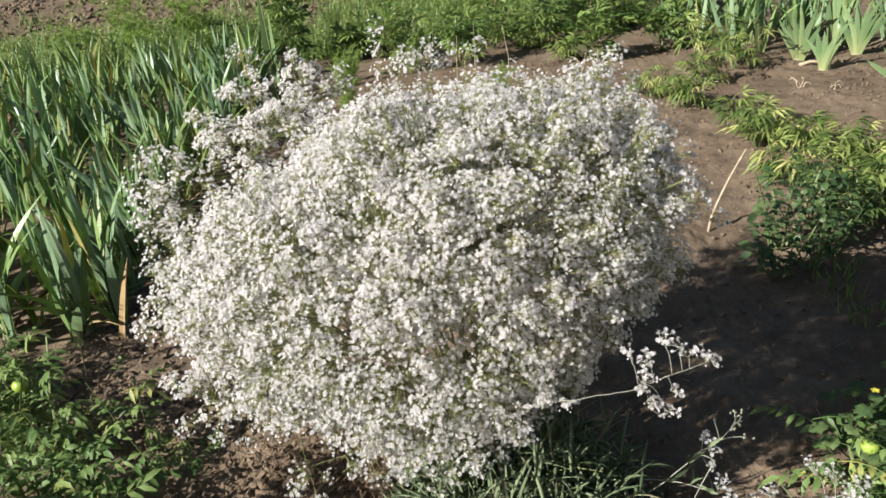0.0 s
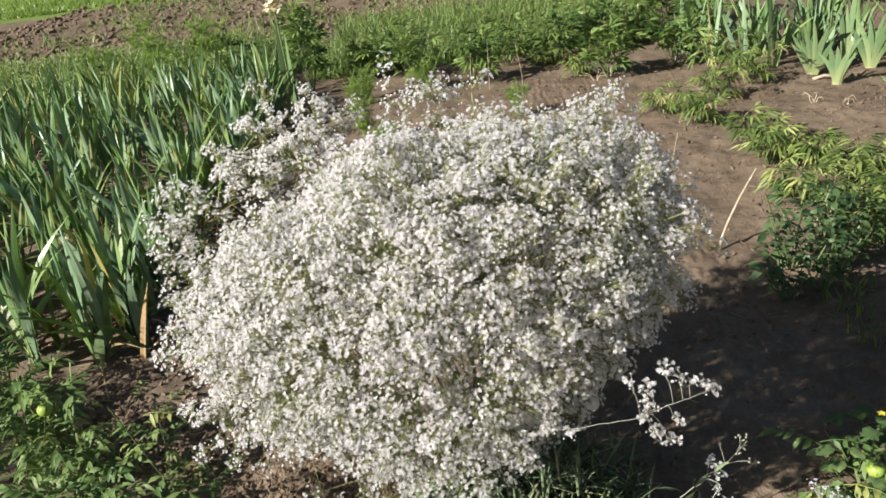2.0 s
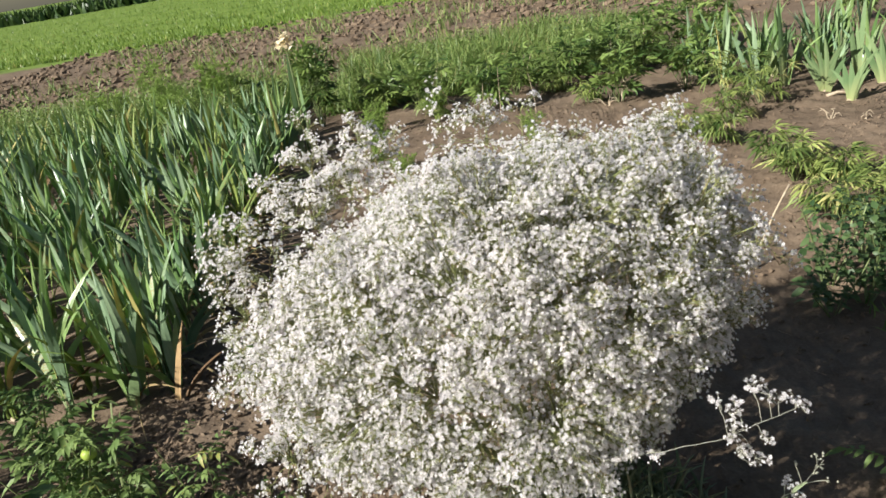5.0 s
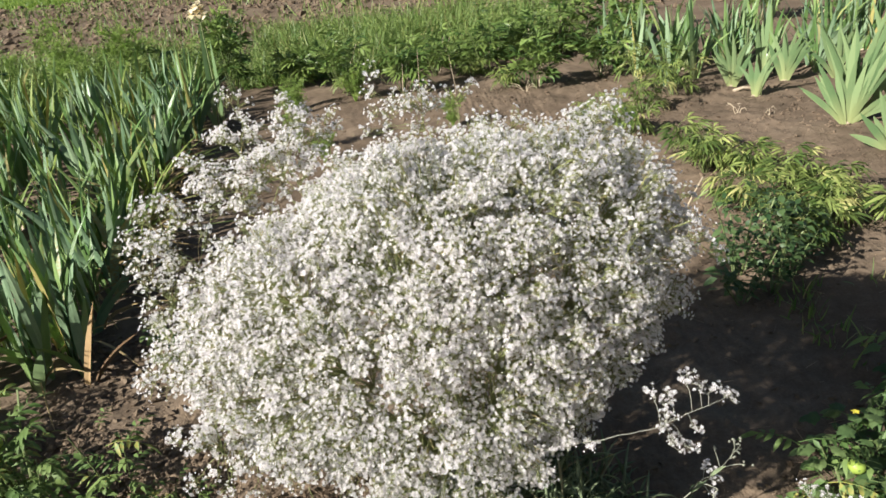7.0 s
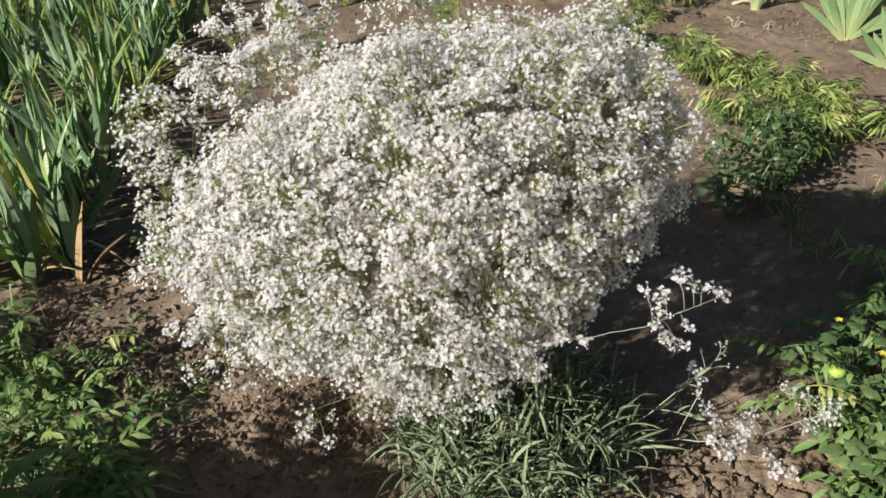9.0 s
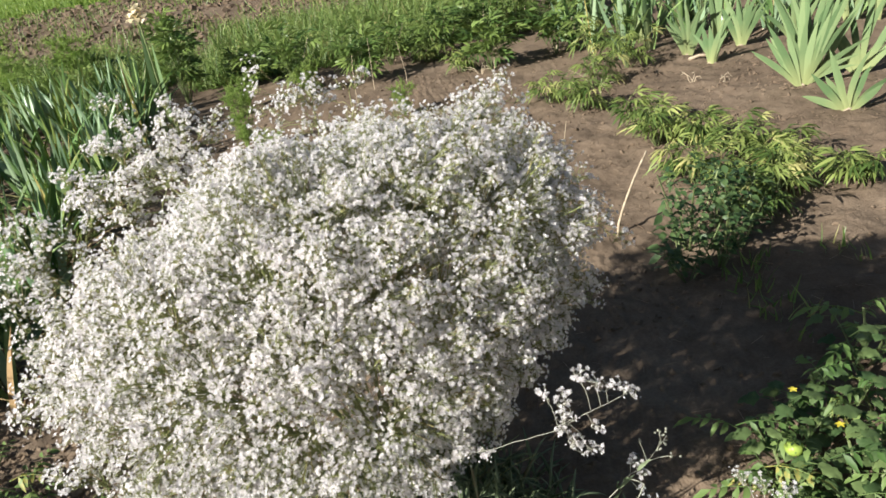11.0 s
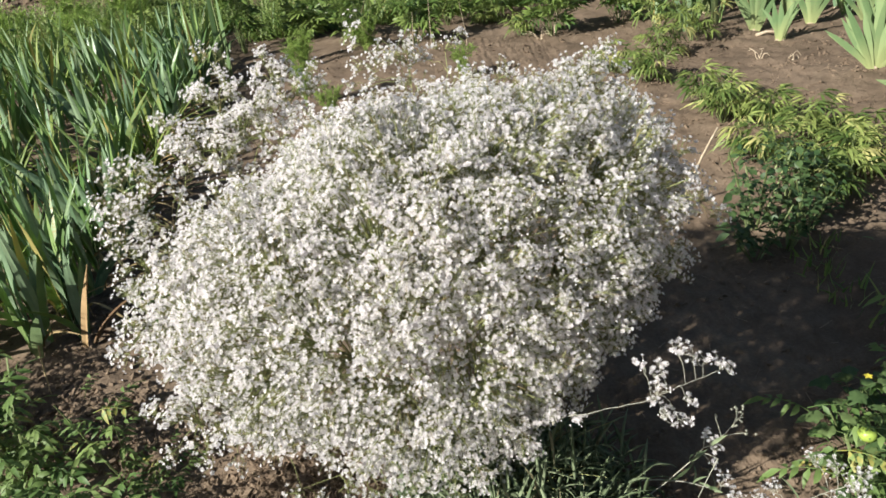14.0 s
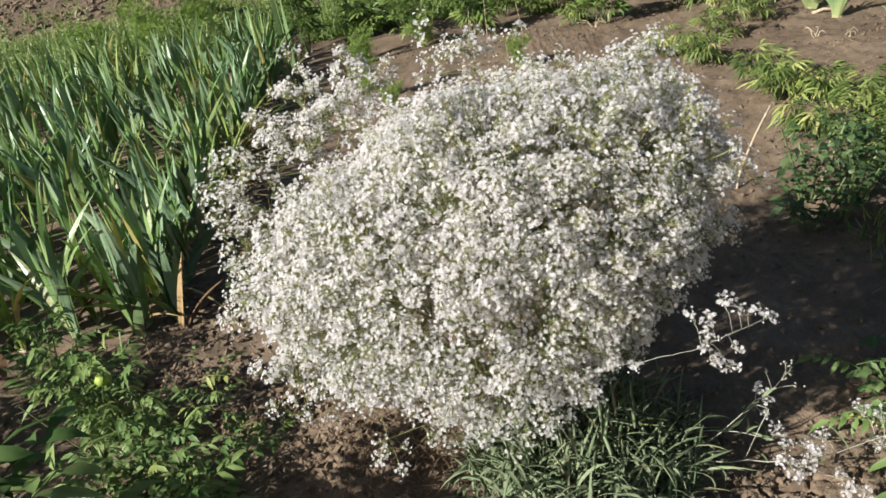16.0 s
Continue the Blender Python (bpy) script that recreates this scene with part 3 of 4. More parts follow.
# thin loose sprays behind the crown
side_branch([(0.02, 1.62, 0.45), (0.0, 1.8, 0.8), (0.0, 1.86, 0.96)],
            [(-0.12, 1.86, 0.99, 0.025), (-0.07, 1.86, 0.99, 0.03), (-0.04, 1.86, 1.01, 0.03), (0.0, 1.86, 1.01, 0.03), (-0.06, 1.86, 0.97, 0.028), (-0.01, 1.86, 0.96, 0.03), (-0.08, 1.86, 0.95, 0.022), (0.02, 1.86, 0.98, 0.028), (-0.04, 1.86, 0.94, 0.022), (0.04, 1.86, 0.92, 0.02), (0.01, 1.86, 0.9, 0.02)], count=LOOSE, size=BIG, dense=2)
side_branch([(0.06, 1.62, 0.45), (0.07, 1.8, 0.82), (0.09, 1.86, 0.98)], [(0.07, 1.86, 1.0, 0.025), (0.11, 1.86, 1.0, 0.022), (0.05, 1.86, 0.97, 0.02), (0.13, 1.86, 1.02, 0.014)], count=LOOSE, size=BIG)
# the horn that stands up from the shoulder
side_branch([(0.1, 1.56, 0.4), (0.26, 1.6, 0.78), (0.35, 1.62, 0.94)],
            [(0.3, 1.62, 0.955, 0.026), (0.33, 1.62, 0.97, 0.026), (0.36, 1.62, 0.965, 0.026), (0.32, 1.62, 0.94, 0.03), (0.39, 1.62, 0.95, 0.028), (0.41, 1.62, 0.93, 0.028), (0.43, 1.62, 0.94, 0.025), (0.37, 1.62, 0.92, 0.03), (0.34, 1.62, 0.92, 0.03), (0.29, 1.62, 0.92, 0.03)], dense=3, count=LOOSE, size=BIG)
side_branch([(0.1, 1.52, 0.35), (0.35, 1.48, 0.65), (0.47, 1.45, 0.76)],
            [(0.46, 1.45, 0.8, 0.028), (0.49, 1.45, 0.8, 0.025), (0.52, 1.45, 0.78, 0.025), (0.52, 1.45, 0.74, 0.022), (0.48, 1.45, 0.77, 0.028), (0.43, 1.45, 0.8, 0.028)], dense=2, count=LOOSE, size=BIG)
side_branch([(0.1, 1.52, 0.3), (0.32, 1.48, 0.52), (0.47, 1.45, 0.6)],
            [(0.45, 1.45, 0.62, 0.028), (0.48, 1.45, 0.61, 0.028), (0.52, 1.45, 0.6, 0.025), (0.47, 1.45, 0.58, 0.025), (0.54, 1.45, 0.57, 0.018)], dense=2, count=LOOSE, size=BIG)
# the long spray that hangs free over the shaded soil
side_branch([(0.06, 1.3, 0.44), (0.14, 1.1, 0.505), (0.21, 1.1, 0.518), (0.27, 1.1, 0.522), (0.33, 1.1, 0.53), (0.38, 1.1, 0.548), (0.43, 1.1, 0.565), (0.47, 1.1, 0.58)],
            [(0.33, 1.1, 0.61, 0.014), (0.36, 1.1, 0.6, 0.016), (0.39, 1.1, 0.63, 0.018), (0.41, 1.1, 0.615, 0.02), (0.43, 1.1, 0.6, 0.018), (0.46, 1.1, 0.59, 0.018), (0.475, 1.1, 0.575, 0.016), (0.36, 1.1, 0.55, 0.016), (0.37, 1.1, 0.5, 0.016), (0.35, 1.1, 0.53, 0.014),
             (0.38, 1.1, 0.49, 0.018), (0.4, 1.1, 0.48, 0.016), (0.41, 1.1, 0.52, 0.014), (0.36, 1.1, 0.58, 0.014), (0.18, 1.1, 0.525, 0.018), (0.15, 1.1, 0.515, 0.02), (0.22, 1.1, 0.51, 0.012)],
            thick=0.0009, bark=PALE_STEM, count=(8, 14), size=BIG, wobble=0.0015)
# stems lying out over the ground towards the tomatoes
side_branch([(0.08, 1.42, 0.05), (0.16, 1.367, 0.08), (0.313, 1.367, 0.1), (0.441, 1.343, 0.11), (0.519, 1.323, 0.1), (0.555, 1.304, 0.09)], [(0.575, 1.338, 0.1, 0.018), (0.574, 1.314, 0.1, 0.02)], thick=0.0019, leaves=14, count=(8, 13), bark=PALE_STEM, wobble=0.0015, size=BIG)
side_branch([(0.08, 1.4, 0.04), (0.208, 1.309, 0.06), (0.317, 1.284, 0.08), (0.436, 1.269, 0.08), (0.574, 1.243, 0.08), (0.654, 1.24, 0.08), (0.772, 1.268, 0.09), (0.823, 1.261, 0.11)],
            [(0.577, 1.277, 0.1, 0.02), (0.559, 1.211, 0.1, 0.02), (0.585, 1.196, 0.1, 0.02), (0.663, 1.287, 0.1, 0.02), (0.623, 1.269, 0.1, 0.022), (0.637, 1.244, 0.1, 0.02), (0.562, 1.177, 0.1, 0.018), (0.552, 1.234, 0.1, 0.018), (0.613, 1.225, 0.1, 0.022),
             (0.794, 1.292, 0.13, 0.024), (0.802, 1.242, 0.13, 0.024), (0.843, 1.259, 0.13, 0.022), (0.772, 1.333, 0.13, 0.02), (0.758, 1.203, 0.13, 0.022), (0.813, 1.217, 0.13, 0.022)],
            thick=0.0021, leaves=8, bark=PALE_STEM, count=(11, 17), size=BIG, wobble=0.0015)
side_branch([(0.6, 1.243, 0.08), (0.65, 1.2, 0.06), (0.69, 1.15, 0.05)], [(0.672, 1.202, 0.06, 0.018), (0.681, 1.168, 0.06, 0.02), (0.694, 1.144, 0.06, 0.018), (0.664, 1.149, 0.06, 0.018)], thick=0.001, count=(8, 13), bark=PALE_STEM, size=BIG)
side_branch([(0.3, 1.3, 0.05), (0.385, 1.318, 0.08), (0.462, 1.334, 0.12), (0.521, 1.346, 0.17), (0.571, 1.352, 0.2), (0.62, 1.364, 0.25)], [(0.547, 1.356, 0.2, 0.014), (0.556, 1.341, 0.18, 0.014), (0.55, 1.328, 0.15, 0.012), (0.544, 1.37, 0.2, 0.012)], thick=0.0018, leaves=7, count=(7, 11), wobble=0.0015, size=BIG, bark=PALE_STEM)
side_branch([(0.08, 1.36, 0.04), (0.28, 1.18, 0.07), (0.4, 1.11, 0.05)], [(0.383, 1.106, 0.05, 0.014), (0.422, 1.116, 0.05, 0.014)], thick=0.0016, leaves=14, count=(5, 9))
# side twigs of the lying stem
tw = Build()
for a, b in (((0.549, 1.31, 0.18), (0.488, 1.278, 0.08)), ((0.571, 1.352, 0.2), (0.624, 1.343, 0.21)), ((0.571, 1.352, 0.2), (0.563, 1.375, 0.24)), ((0.595, 1.355, 0.22), (0.61, 1.366, 0.245)), ((0.521, 1.346, 0.17), (0.549, 1.31, 0.18)),
             ((0.6, 1.36, 0.23), (0.62, 1.36, 0.24)), ((0.605, 1.36, 0.24), (0.606, 1.37, 0.26))):
    tw.tube(bend(np.array(a) - LOCAL, np.array(b) - LOCAL, 0.004, 5), 0.0014, 0.0008, 4)
for x, y, z in ((0.62, 1.364, 0.255), (0.61, 1.366, 0.248), (0.624, 1.343, 0.214), (0.563, 1.375, 0.243), (0.606, 1.37, 0.262), (0.612, 1.36, 0.235), (0.6, 1.357, 0.222)):
    tw.many(BUD_V, BUD_F, np.array([(x, y, z)]) - LOCAL + rng.normal(size=(3, 3)) * 0.004, random_turns(3), np.full(3, 0.0032))
part("twig", tw.mesh("twig", PALE_STEM), bush, label="pale twig with closed buds")

# tuft of narrow leaves at the foot
TUFT = [blade_mesh("tuft_leaf", GYP_LEAF, rng.uniform(0.06, 0.14), rng.uniform(0.0055, 0.0088), rng.uniform(0.3, 2.6), 5, 0.3, 0.0005, 0.4, rng.uniform(-2.6, 2.6)) for _ in range(14)]
tuft_rest = Build()
for k in range(1650):
    a, r = rng.uniform(0, 6.283), rng.uniform(0, 1) ** 0.55
    x, y = 0.12 + 0.28 * r * math.cos(a), 1.35 + 0.24 * r * math.sin(a)
    lean = rng.uniform(-25, 50) + 30 * r
    m = Matrix.Translation((x - LOCAL[0], y - LOCAL[1], rng.uniform(0.0, 0.29) * (1 - r * 0.6))) @ pose(0, 0, 0, 0, 0, rng.uniform(0, 360)) @ pose(0, 0, 0, 0, lean, 0) @ Matrix.Diagonal((1, 1, rng.uniform(0.7, 1.3), 1))
    if y < 1.25 and k < 1000:
        part("leaf", TUFT[k % len(TUFT)], bush, m)
    else:
        me = TUFT[k % len(TUFT)]
        tuft_rest.add([tuple(m @ q.co) for q in me.vertices], [tuple(q.vertices) for q in me.polygons])
part("foliage", tuft_rest.mesh("tuft_foliage", GYP_LEAF_MASS), bush, label="tangled narrow grey-green leaves")["kind"] = "stuff"
tuft_stems = Build()
for _ in range(70):
    a, r = rng.uniform(0, 6.283), rng.uniform(0.2, 1)
    tip = np.array([0.13 + 0.27 * r * math.cos(a), 1.36 + 0.17 * r * math.sin(a), rng.uniform(0.04, 0.25)]) - LOCAL
    tuft_stems.tube(bend(np.array([0.1, 1.42, 0.0]) - LOCAL, tip, 0.05, 5), 0.0022, 0.001, 4)
part("tuft_stem", tuft_stems.mesh("tuft_stem", GYP_STEM), bush, label="tangled grey-green basal stem")

# ---- irises ----
IRIS_LEAVES = [blade_mesh("iris_leaf", IRIS, 1.0, rng.uniform(0.028, 0.045), bw, 7, 0.08, 0.0015, 0.35, rng.uniform(-1.5, 1.5), True) for bw in (0.05, 0.1, 0.15, 0.22, 0.3, 0.5, 0.8)]
IRIS_THIN = leaf_material("thin_iris_leaf", (0.15, 0.23, 0.05), (0.33, 0.41, 0.11), (0.5, 0.44, 0.2), 0.12, gloss=0.45, glow=0.38)
TAN = leaf_material("tan_leaf", (0.3, 0.22, 0.1), (0.52, 0.4, 0.2), gloss=0.7, glow=0.25)
IRIS_GREY = leaf_material("grey_iris_leaf", (0.15, 0.26, 0.14), (0.37, 0.49, 0.29), (0.38, 0.36, 0.17), 0.04, gloss=0.3, glow=0.3)
IRIS_LEAVES += [blade_mesh("grey_iris_leaf", IRIS_GREY, 1.0, rng.uniform(0.03, 0.048), bw, 7, 0.08, 0.0015, 0.35, rng.uniform(-1.8, 1.8), True) for bw in (0.05, 0.12, 0.2, 0.35, 0.6)]
PALE_LEAVES = [blade_mesh("pale_iris_leaf", IRIS_PALE, 1.0, rng.uniform(0.04, 0.056), bw, 7, 0.03, 0.001, 0.45, rng.uniform(-0.2, 0.2), True) for bw in (0.02, 0.08, 0.15, 0.25, 0.4)]
THIN_LEAVES = [blade_mesh("thin_leaf", IRIS_THIN, 1.0, rng.uniform(0.018, 0.03), bw, 7, 0.1, 0.0012, 0.35, rng.uniform(-2.5, 2.5), True) for bw in (0.1, 0.3, 0.6, 1.0, 1.6)]
TAN_LEAVES = [blade_mesh("tan_leaf", TAN, 1.0, rng.uniform(0.018, 0.032), bw, 6, 0.3, 0.0015, 0.35, rng.uniform(-2, 2), True) for bw in (0.9, 1.6, 2.3)]
DRY_LEAVES = [blade_mesh("dry_leaf", DRY, 1.0, 0.068, bw, 9, 0.5, 0.002, 0.6, tw) for bw, tw in ((0.3, 1.1), (0.8, 0.8))]
root_b = Build()
root_b.tube([(-0.03, 0, -0.015), (0, 0, 0.006), (0.03, 0.005, -0.012)], 0.012, 0.01, 6, True)
RHIZOME = root_b.mesh("rhizome", WOODY)


def iris_fan(x, y, leaves, lengths, meshes, label, group, fan=28, face=None, dry=0, wob=22):
    """One iris: a flat fan of sword leaves on a rhizome."""
    plant = tagged(new("iris_plant"), label, "iris", group)
    plant.location = (x, y, rise(x, y))
    face = rng.uniform(0, 360) if face is None else face
    part("rhizome", RHIZOME, plant, pose(0, 0, 0, 0, 0, face))
    for k in range(leaves + dry):
        q = (k + 0.5) / leaves * 2 - 1
        use = meshes if k < leaves else DRY_LEAVES
        lf = part("leaf", use[int(rng.integers(len(use)))], plant)
        length = rng.uniform(*lengths) * (1 - 0.25 * abs(q)) * (1 if k < leaves else 0.6)
        wide = length ** 0.5
        lf.matrix_basis = (pose(0, 0, 0, 0, 0, face + (180 if q < 0 else 0) + rng.uniform(-wob, wob)) @ pose(0.02 * abs(q), rng.uniform(-0.012, 0.012), -0.01, 0, fan * abs(q) ** 1.4 + rng.uniform(-8, 8), 0)
                           @ Matrix.Diagonal((0.8, 1, length, 1)))
    return plant


def bed_edge(y):
    return float(np.interp(y, [2.3, 2.5, 4.0, 6.0, 7.5], [-1.34, -1.33, -1.4, -1.56, -1.8]))


# the dense bed beside the path
placed = []
tries = 0
while len(placed) < 235 and tries < 20000:
    tries += 1
    y = 2.42 + 4.3 * rng.uniform() ** 1.25
    x = rng.uniform(-4.4, bed_edge(y))
    if x < -0.75 * (y + 1.0) - 0.4:
        continue
    gap = 0.11 if y < 3.1 else 0.115 if y < 4.5 else 0.14
    if any((x - px) ** 2 + (y - py) ** 2 < gap * gap for px, py in placed):
        continue
    placed.append((x, y))
    iris_fan(x, y, int(rng.integers(6, 10)), (0.32, 0.64) if y < 5 else (0.42, 0.72), IRIS_LEAVES if rng.uniform() < 0.8 else THIN_LEAVES, "green iris with sword leaves in a dense bed", "irises in the dense bed", fan=rng.uniform(3, 11), dry=1 if rng.uniform() < 0.1 else 0)
# the bed's ragged edge: thinner yellow-green fans with tan dead leaves hanging at the foot
for k in range(40):
    y = 2.46 + 4.2 * (k + rng.uniform(0, 0.9)) / 40
    x = bed_edge(y) - rng.uniform(0.0, 0.16)
    thin = 3.4 < y < 4.7
    edge_fan = iris_fan(x, y, 7, (0.3, 0.5) if thin else (0.36, 0.58), THIN_LEAVES if thin else IRIS_LEAVES, "thin yellow-green iris with tan dead leaves at bed edge" if thin else "green iris with tan dead leaves at bed edge", "irises in the dense bed", fan=12)
    for _ in range(4 if thin else 2):
        part("dead_leaf", TAN_LEAVES[int(rng.integers(3))], edge_fan, pose(rng.uniform(-0.04, 0.05), rng.uniform(-0.06, 0.04), 0.0, 0, 0, rng.uniform(-100, 60)) @ pose(0, 0, 0, 0, rng.uniform(5, 35), 0) @ Matrix.Diagonal((0.5, 1, rng.uniform(0.16, 0.32), 1)), "tan dead leaf")
front = iris_fan(-1.27, 2.5, 3, (0.3, 0.42), IRIS_LEAVES, "iris with one orange-brown dry leaf at bed edge", "irises in the dense bed", fan=14)
for dx, dy, lean, turn, wide, tall, kind in ((0.02, -0.09, 12, 70, 0.62, 0.33, 0), (0.04, -0.07, 24, 50, 0.5, 0.22, 1)):
    part("dry_leaf", DRY_LEAVES[kind], front, pose(dx, dy, -0.01, 0, lean, 0) @ pose(0, 0, 0, 0, 0, turn) @ Matrix.Diagonal((0.35, wide, tall, 1)), "orange-brown dry leaf")
part("leaf", PALE_LEAVES[1], front, pose(-0.13, -0.11, -0.01, 0, 4, 8) @ Matrix.Diagonal((0.8, 0.8, 0.19, 1)), "short pale leaf")

# pale irises across the bare soil
for x, y, n, lo, hi, fan in ((2.35, 5.55, 14, 0.26, 0.46, 14), (2.4, 5.25, 7, 0.24, 0.4, 9), (2.74, 5.54, 13, 0.28, 0.5, 11), (2.58, 4.42, 21, 0.3, 0.58, 46), (2.66, 4.47, 15, 0.45, 0.8, 22), (2.95, 4.45, 11, 0.45, 0.6, 40), (3.1, 5.5, 9, 0.34, 0.5, 26), (2.52, 3.85, 9, 0.24, 0.4, 60)):
    iris_fan(x, y, n, (lo, hi), PALE_LEAVES, "pale blue-green iris with broad leaves on bare soil", "pale irises on bare soil", fan=fan, face=rng.uniform(-38, -4), wob=9)
for k in range(68):
    x = 1.7 + 3.2 * rng.uniform()
    y = 6.15 + rng.uniform(-0.4, 0.6) - 0.1 * (x - 2.1)
    iris_fan(x, y, int(rng.integers(5, 8)), (0.42, 0.68), IRIS_LEAVES if rng.uniform() < 0.85 else PALE_LEAVES, "green iris standing in the back row", "irises in the back row", fan=15)

# ---- leafy plants ----


def leaflet(b, at, ahead, side, length, width, droop):
    """One lance-shaped leaflet: a folded kite with a bent tip."""
    at, ahead, side = np.asarray(at), np.asarray(ahead, float), np.asarray(side, float)
    up = np.cross(ahead, side)
    up = up if up[2] > 0 else -up
    dn = np.array([0, 0, -1.0])
    m1 = at + ahead * length * 0.4 + dn * droop * length * 0.1
    m2 = at + ahead * length * 0.75 + dn * droop * length * 0.3
    tip = at + ahead * length + dn * droop * length * 0.55
    v = [at, m1 + side * width * 0.5 + up * width * 0.12, m1, m1 - side * width * 0.5 + up * width * 0.12, m2 + side * width * 0.36 + up * width * 0.1, m2, m2 - side * width * 0.36 + up * width * 0.1, tip]
    b.add(v, [(0, 2, 1), (0, 3, 2), (1, 2, 5, 4), (2, 3, 6, 5), (4, 5, 7), (5, 6, 7)])


def compound_leaf(name, material, reach, leaf_len, leaf_wid, pairs, droop, thirds=False):
    """A compound leaf along +x with its stalk; thirds: peony-like, three groups of three."""
    b = Build()
    stalk = bend((0, 0, 0), (reach, 0, 0.0), reach * 0.12, 4)
    b.tube(stalk, 0.0022, 0.001, 3)
    spots = []
    if thirds:
        for ang in (-0.75, 0.0, 0.75):
            root = np.array([reach * 0.55, 0, reach * 0.1])
            end = root + np.array([math.cos(ang), math.sin(ang), 0.0]) * reach * (0.45 if ang == 0 else 0.4)
            b.tube([root, end], 0.0012, 0.0008, 3)
            for da in (-0.6, 0, 0.6):
                spots.append((end, ang + da, leaf_len * rng.uniform(0.8, 1.15) * (1.15 if da == 0 else 0.9)))
    else:
        for k in range(pairs):
            t = 0.3 + 0.6 * k / max(1, pairs - 1)
            root = np.array([reach * t, 0, reach * 0.12 * math.sin(math.pi * t)])
            for sgn in (-1, 1):
                spots.append((root, sgn * rng.uniform(0.8, 1.2), leaf_len * rng.uniform(0.6, 1.0)))
        spots.append((np.array([reach, 0, 0.0]), 0.0, leaf_len * 1.2))
    for root, ang, ln in spots:
        tilt = rng.uniform(-0.55, 0.5)
        ahead = np.array([math.cos(ang), math.sin(ang), tilt])
        ahead /= np.linalg.norm(ahead)
        side = np.array([-math.sin(ang), math.cos(ang), rng.uniform(-0.8, 0.8)])
        leaflet(b, root, ahead, side, ln, leaf_wid * rng.uniform(0.8, 1.2), droop)
    return b.mesh(name, material)


def broad_leaf(name, material, length, width):
    """A broad oval leaf with a stalk, wavy rim and sunken midrib, along +x."""
    b = Build()
    b.tube([(0, 0, 0), (length * 0.35, 0, length * 0.08)], 0.002, 0.0014, 3)
    v, f = [], []
    steps = 8
    for i in range(steps + 1):
        t = i / steps
        w = width * 0.5 * (math.sin(math.pi * t ** 0.75) ** 0.8 if 0 < t < 1 else 0.02) * (1.12 if i % 2 else 0.86)
        x = length * (0.35 + 0.75 * t)
        z = length * (0.08 - 0.28 * t * t)
        v += [(x, -w, z + w * 0.3 * math.sin(t * 9)), (x, -w * 0.5, z + w * 0.22), (x, 0, z), (x, w * 0.5, z + w * 0.22), (x, w, z + w * 0.3 * math.cos(t * 8))]
    for i in range(steps):
        for j in range(4):
            f.append((i * 5 + j, i * 5 + j + 1, i * 5 + 6 + j, i * 5 + 5 + j))
    b.add(v, f)
    return b.mesh(name, material)


def stem_mesh(name, height, lean, r, material=STEM):
    b = Build()
    b.tube(bend((0, 0, -0.01), (lean, 0, height), 0.0, 4) + np.array([[0, 0, 0], [0.01, 0.004, 0], [0.004, -0.005, 0], [0, 0, 0]]), r, r * 0.6, 5)
    return b.mesh(name, material)


STEMS = [stem_mesh("plant_stem", 1.0, ln, 0.012) for ln in (0.0, 0.2, 0.4)]
BARE_STEMS = [stem_mesh("bare_stem", 1.0, ln, 0.014, WOODY) for ln in (0.05, 0.3)]


def leafy_plant(name, x, y, height, spread, stems, per_stem, leaf_meshes, label, category, group, low=0.25, up=15, scale=(0.8, 1.2), bare=0):
    plant = tagged(new(name), label, category, group)
    plant.location = (x, y, rise(x, y) - 0.005)
    for s in range(stems):
        az = s * 360 / stems + rng.uniform(-30, 30)
        r = spread * rng.uniform(0.3, 1.0) if stems > 1 else 0.02
        h = height * rng.uniform(0.75, 1.05)
        kind = int(rng.integers(3))
        st = part("stem", (BARE_STEMS[kind % 2] if s < bare else STEMS[kind]), plant)
        st.matrix_basis = pose(r * 0.15 * math.cos(radians(az)), r * 0.15 * math.sin(radians(az)), 0, 0, 0, az) @ pose(0, 0, 0, 0, math.degrees(math.atan2(r * 0.7, h)), 0) @ Matrix.Diagonal((h * 0.6, 0.5, h, 1))
        for k in range(per_stem):
            t = low + (1 - low) * (k + rng.uniform(0, 0.8)) / per_stem
            p = Vector((r * 0.15 * math.cos(radians(az)), r * 0.15 * math.sin(radians(az)), 0)) + Vector((math.cos(radians(az)), math.sin(radians(az)), 0)) * r * 0.85 * t
            p.z = h * t
            sc = rng.uniform(*scale)
            lf = part("leaf", leaf_meshes[int(rng.integers(len(leaf_meshes)))], plant)
            lf.matrix_basis = Matrix.Translation(p) @ pose(0, 0, 0, 0, 0, k * 137.5 + rng.uniform(-40, 40)) @ pose(0, 0, 0, 0, -up * rng.uniform(0.1, 1.6) * (0.4 + t), 0) @ Matrix.Diagonal((sc, sc, sc, 1))
    return plant


PEONY_LEAVES = [compound_leaf("peony_leaf", PEONY, 0.14, 0.11, 0.027, 0, rng.uniform(0.3, 1.1), True) for _ in range(4)]
YELLOW_LEAVES = [compound_leaf("yellowing_leaf", PEONY_YELLOW, 0.1, 0.1, 0.018, 0, rng.uniform(0.9, 1.8), True) for _ in range(4)]
TOMATO_LEAVES = [compound_leaf("tomato_leaf", TOMATO, 0.15, 0.06, 0.018, 4, rng.uniform(0.7, 1.5)) for _ in range(4)]
DARK_LEAVES = [compound_leaf("dahlia_leaf", DAHLIA_SHADED, 0.11, 0.075, 0.04, 1, rng.uniform(0.4, 1.0)) for _ in range(4)]
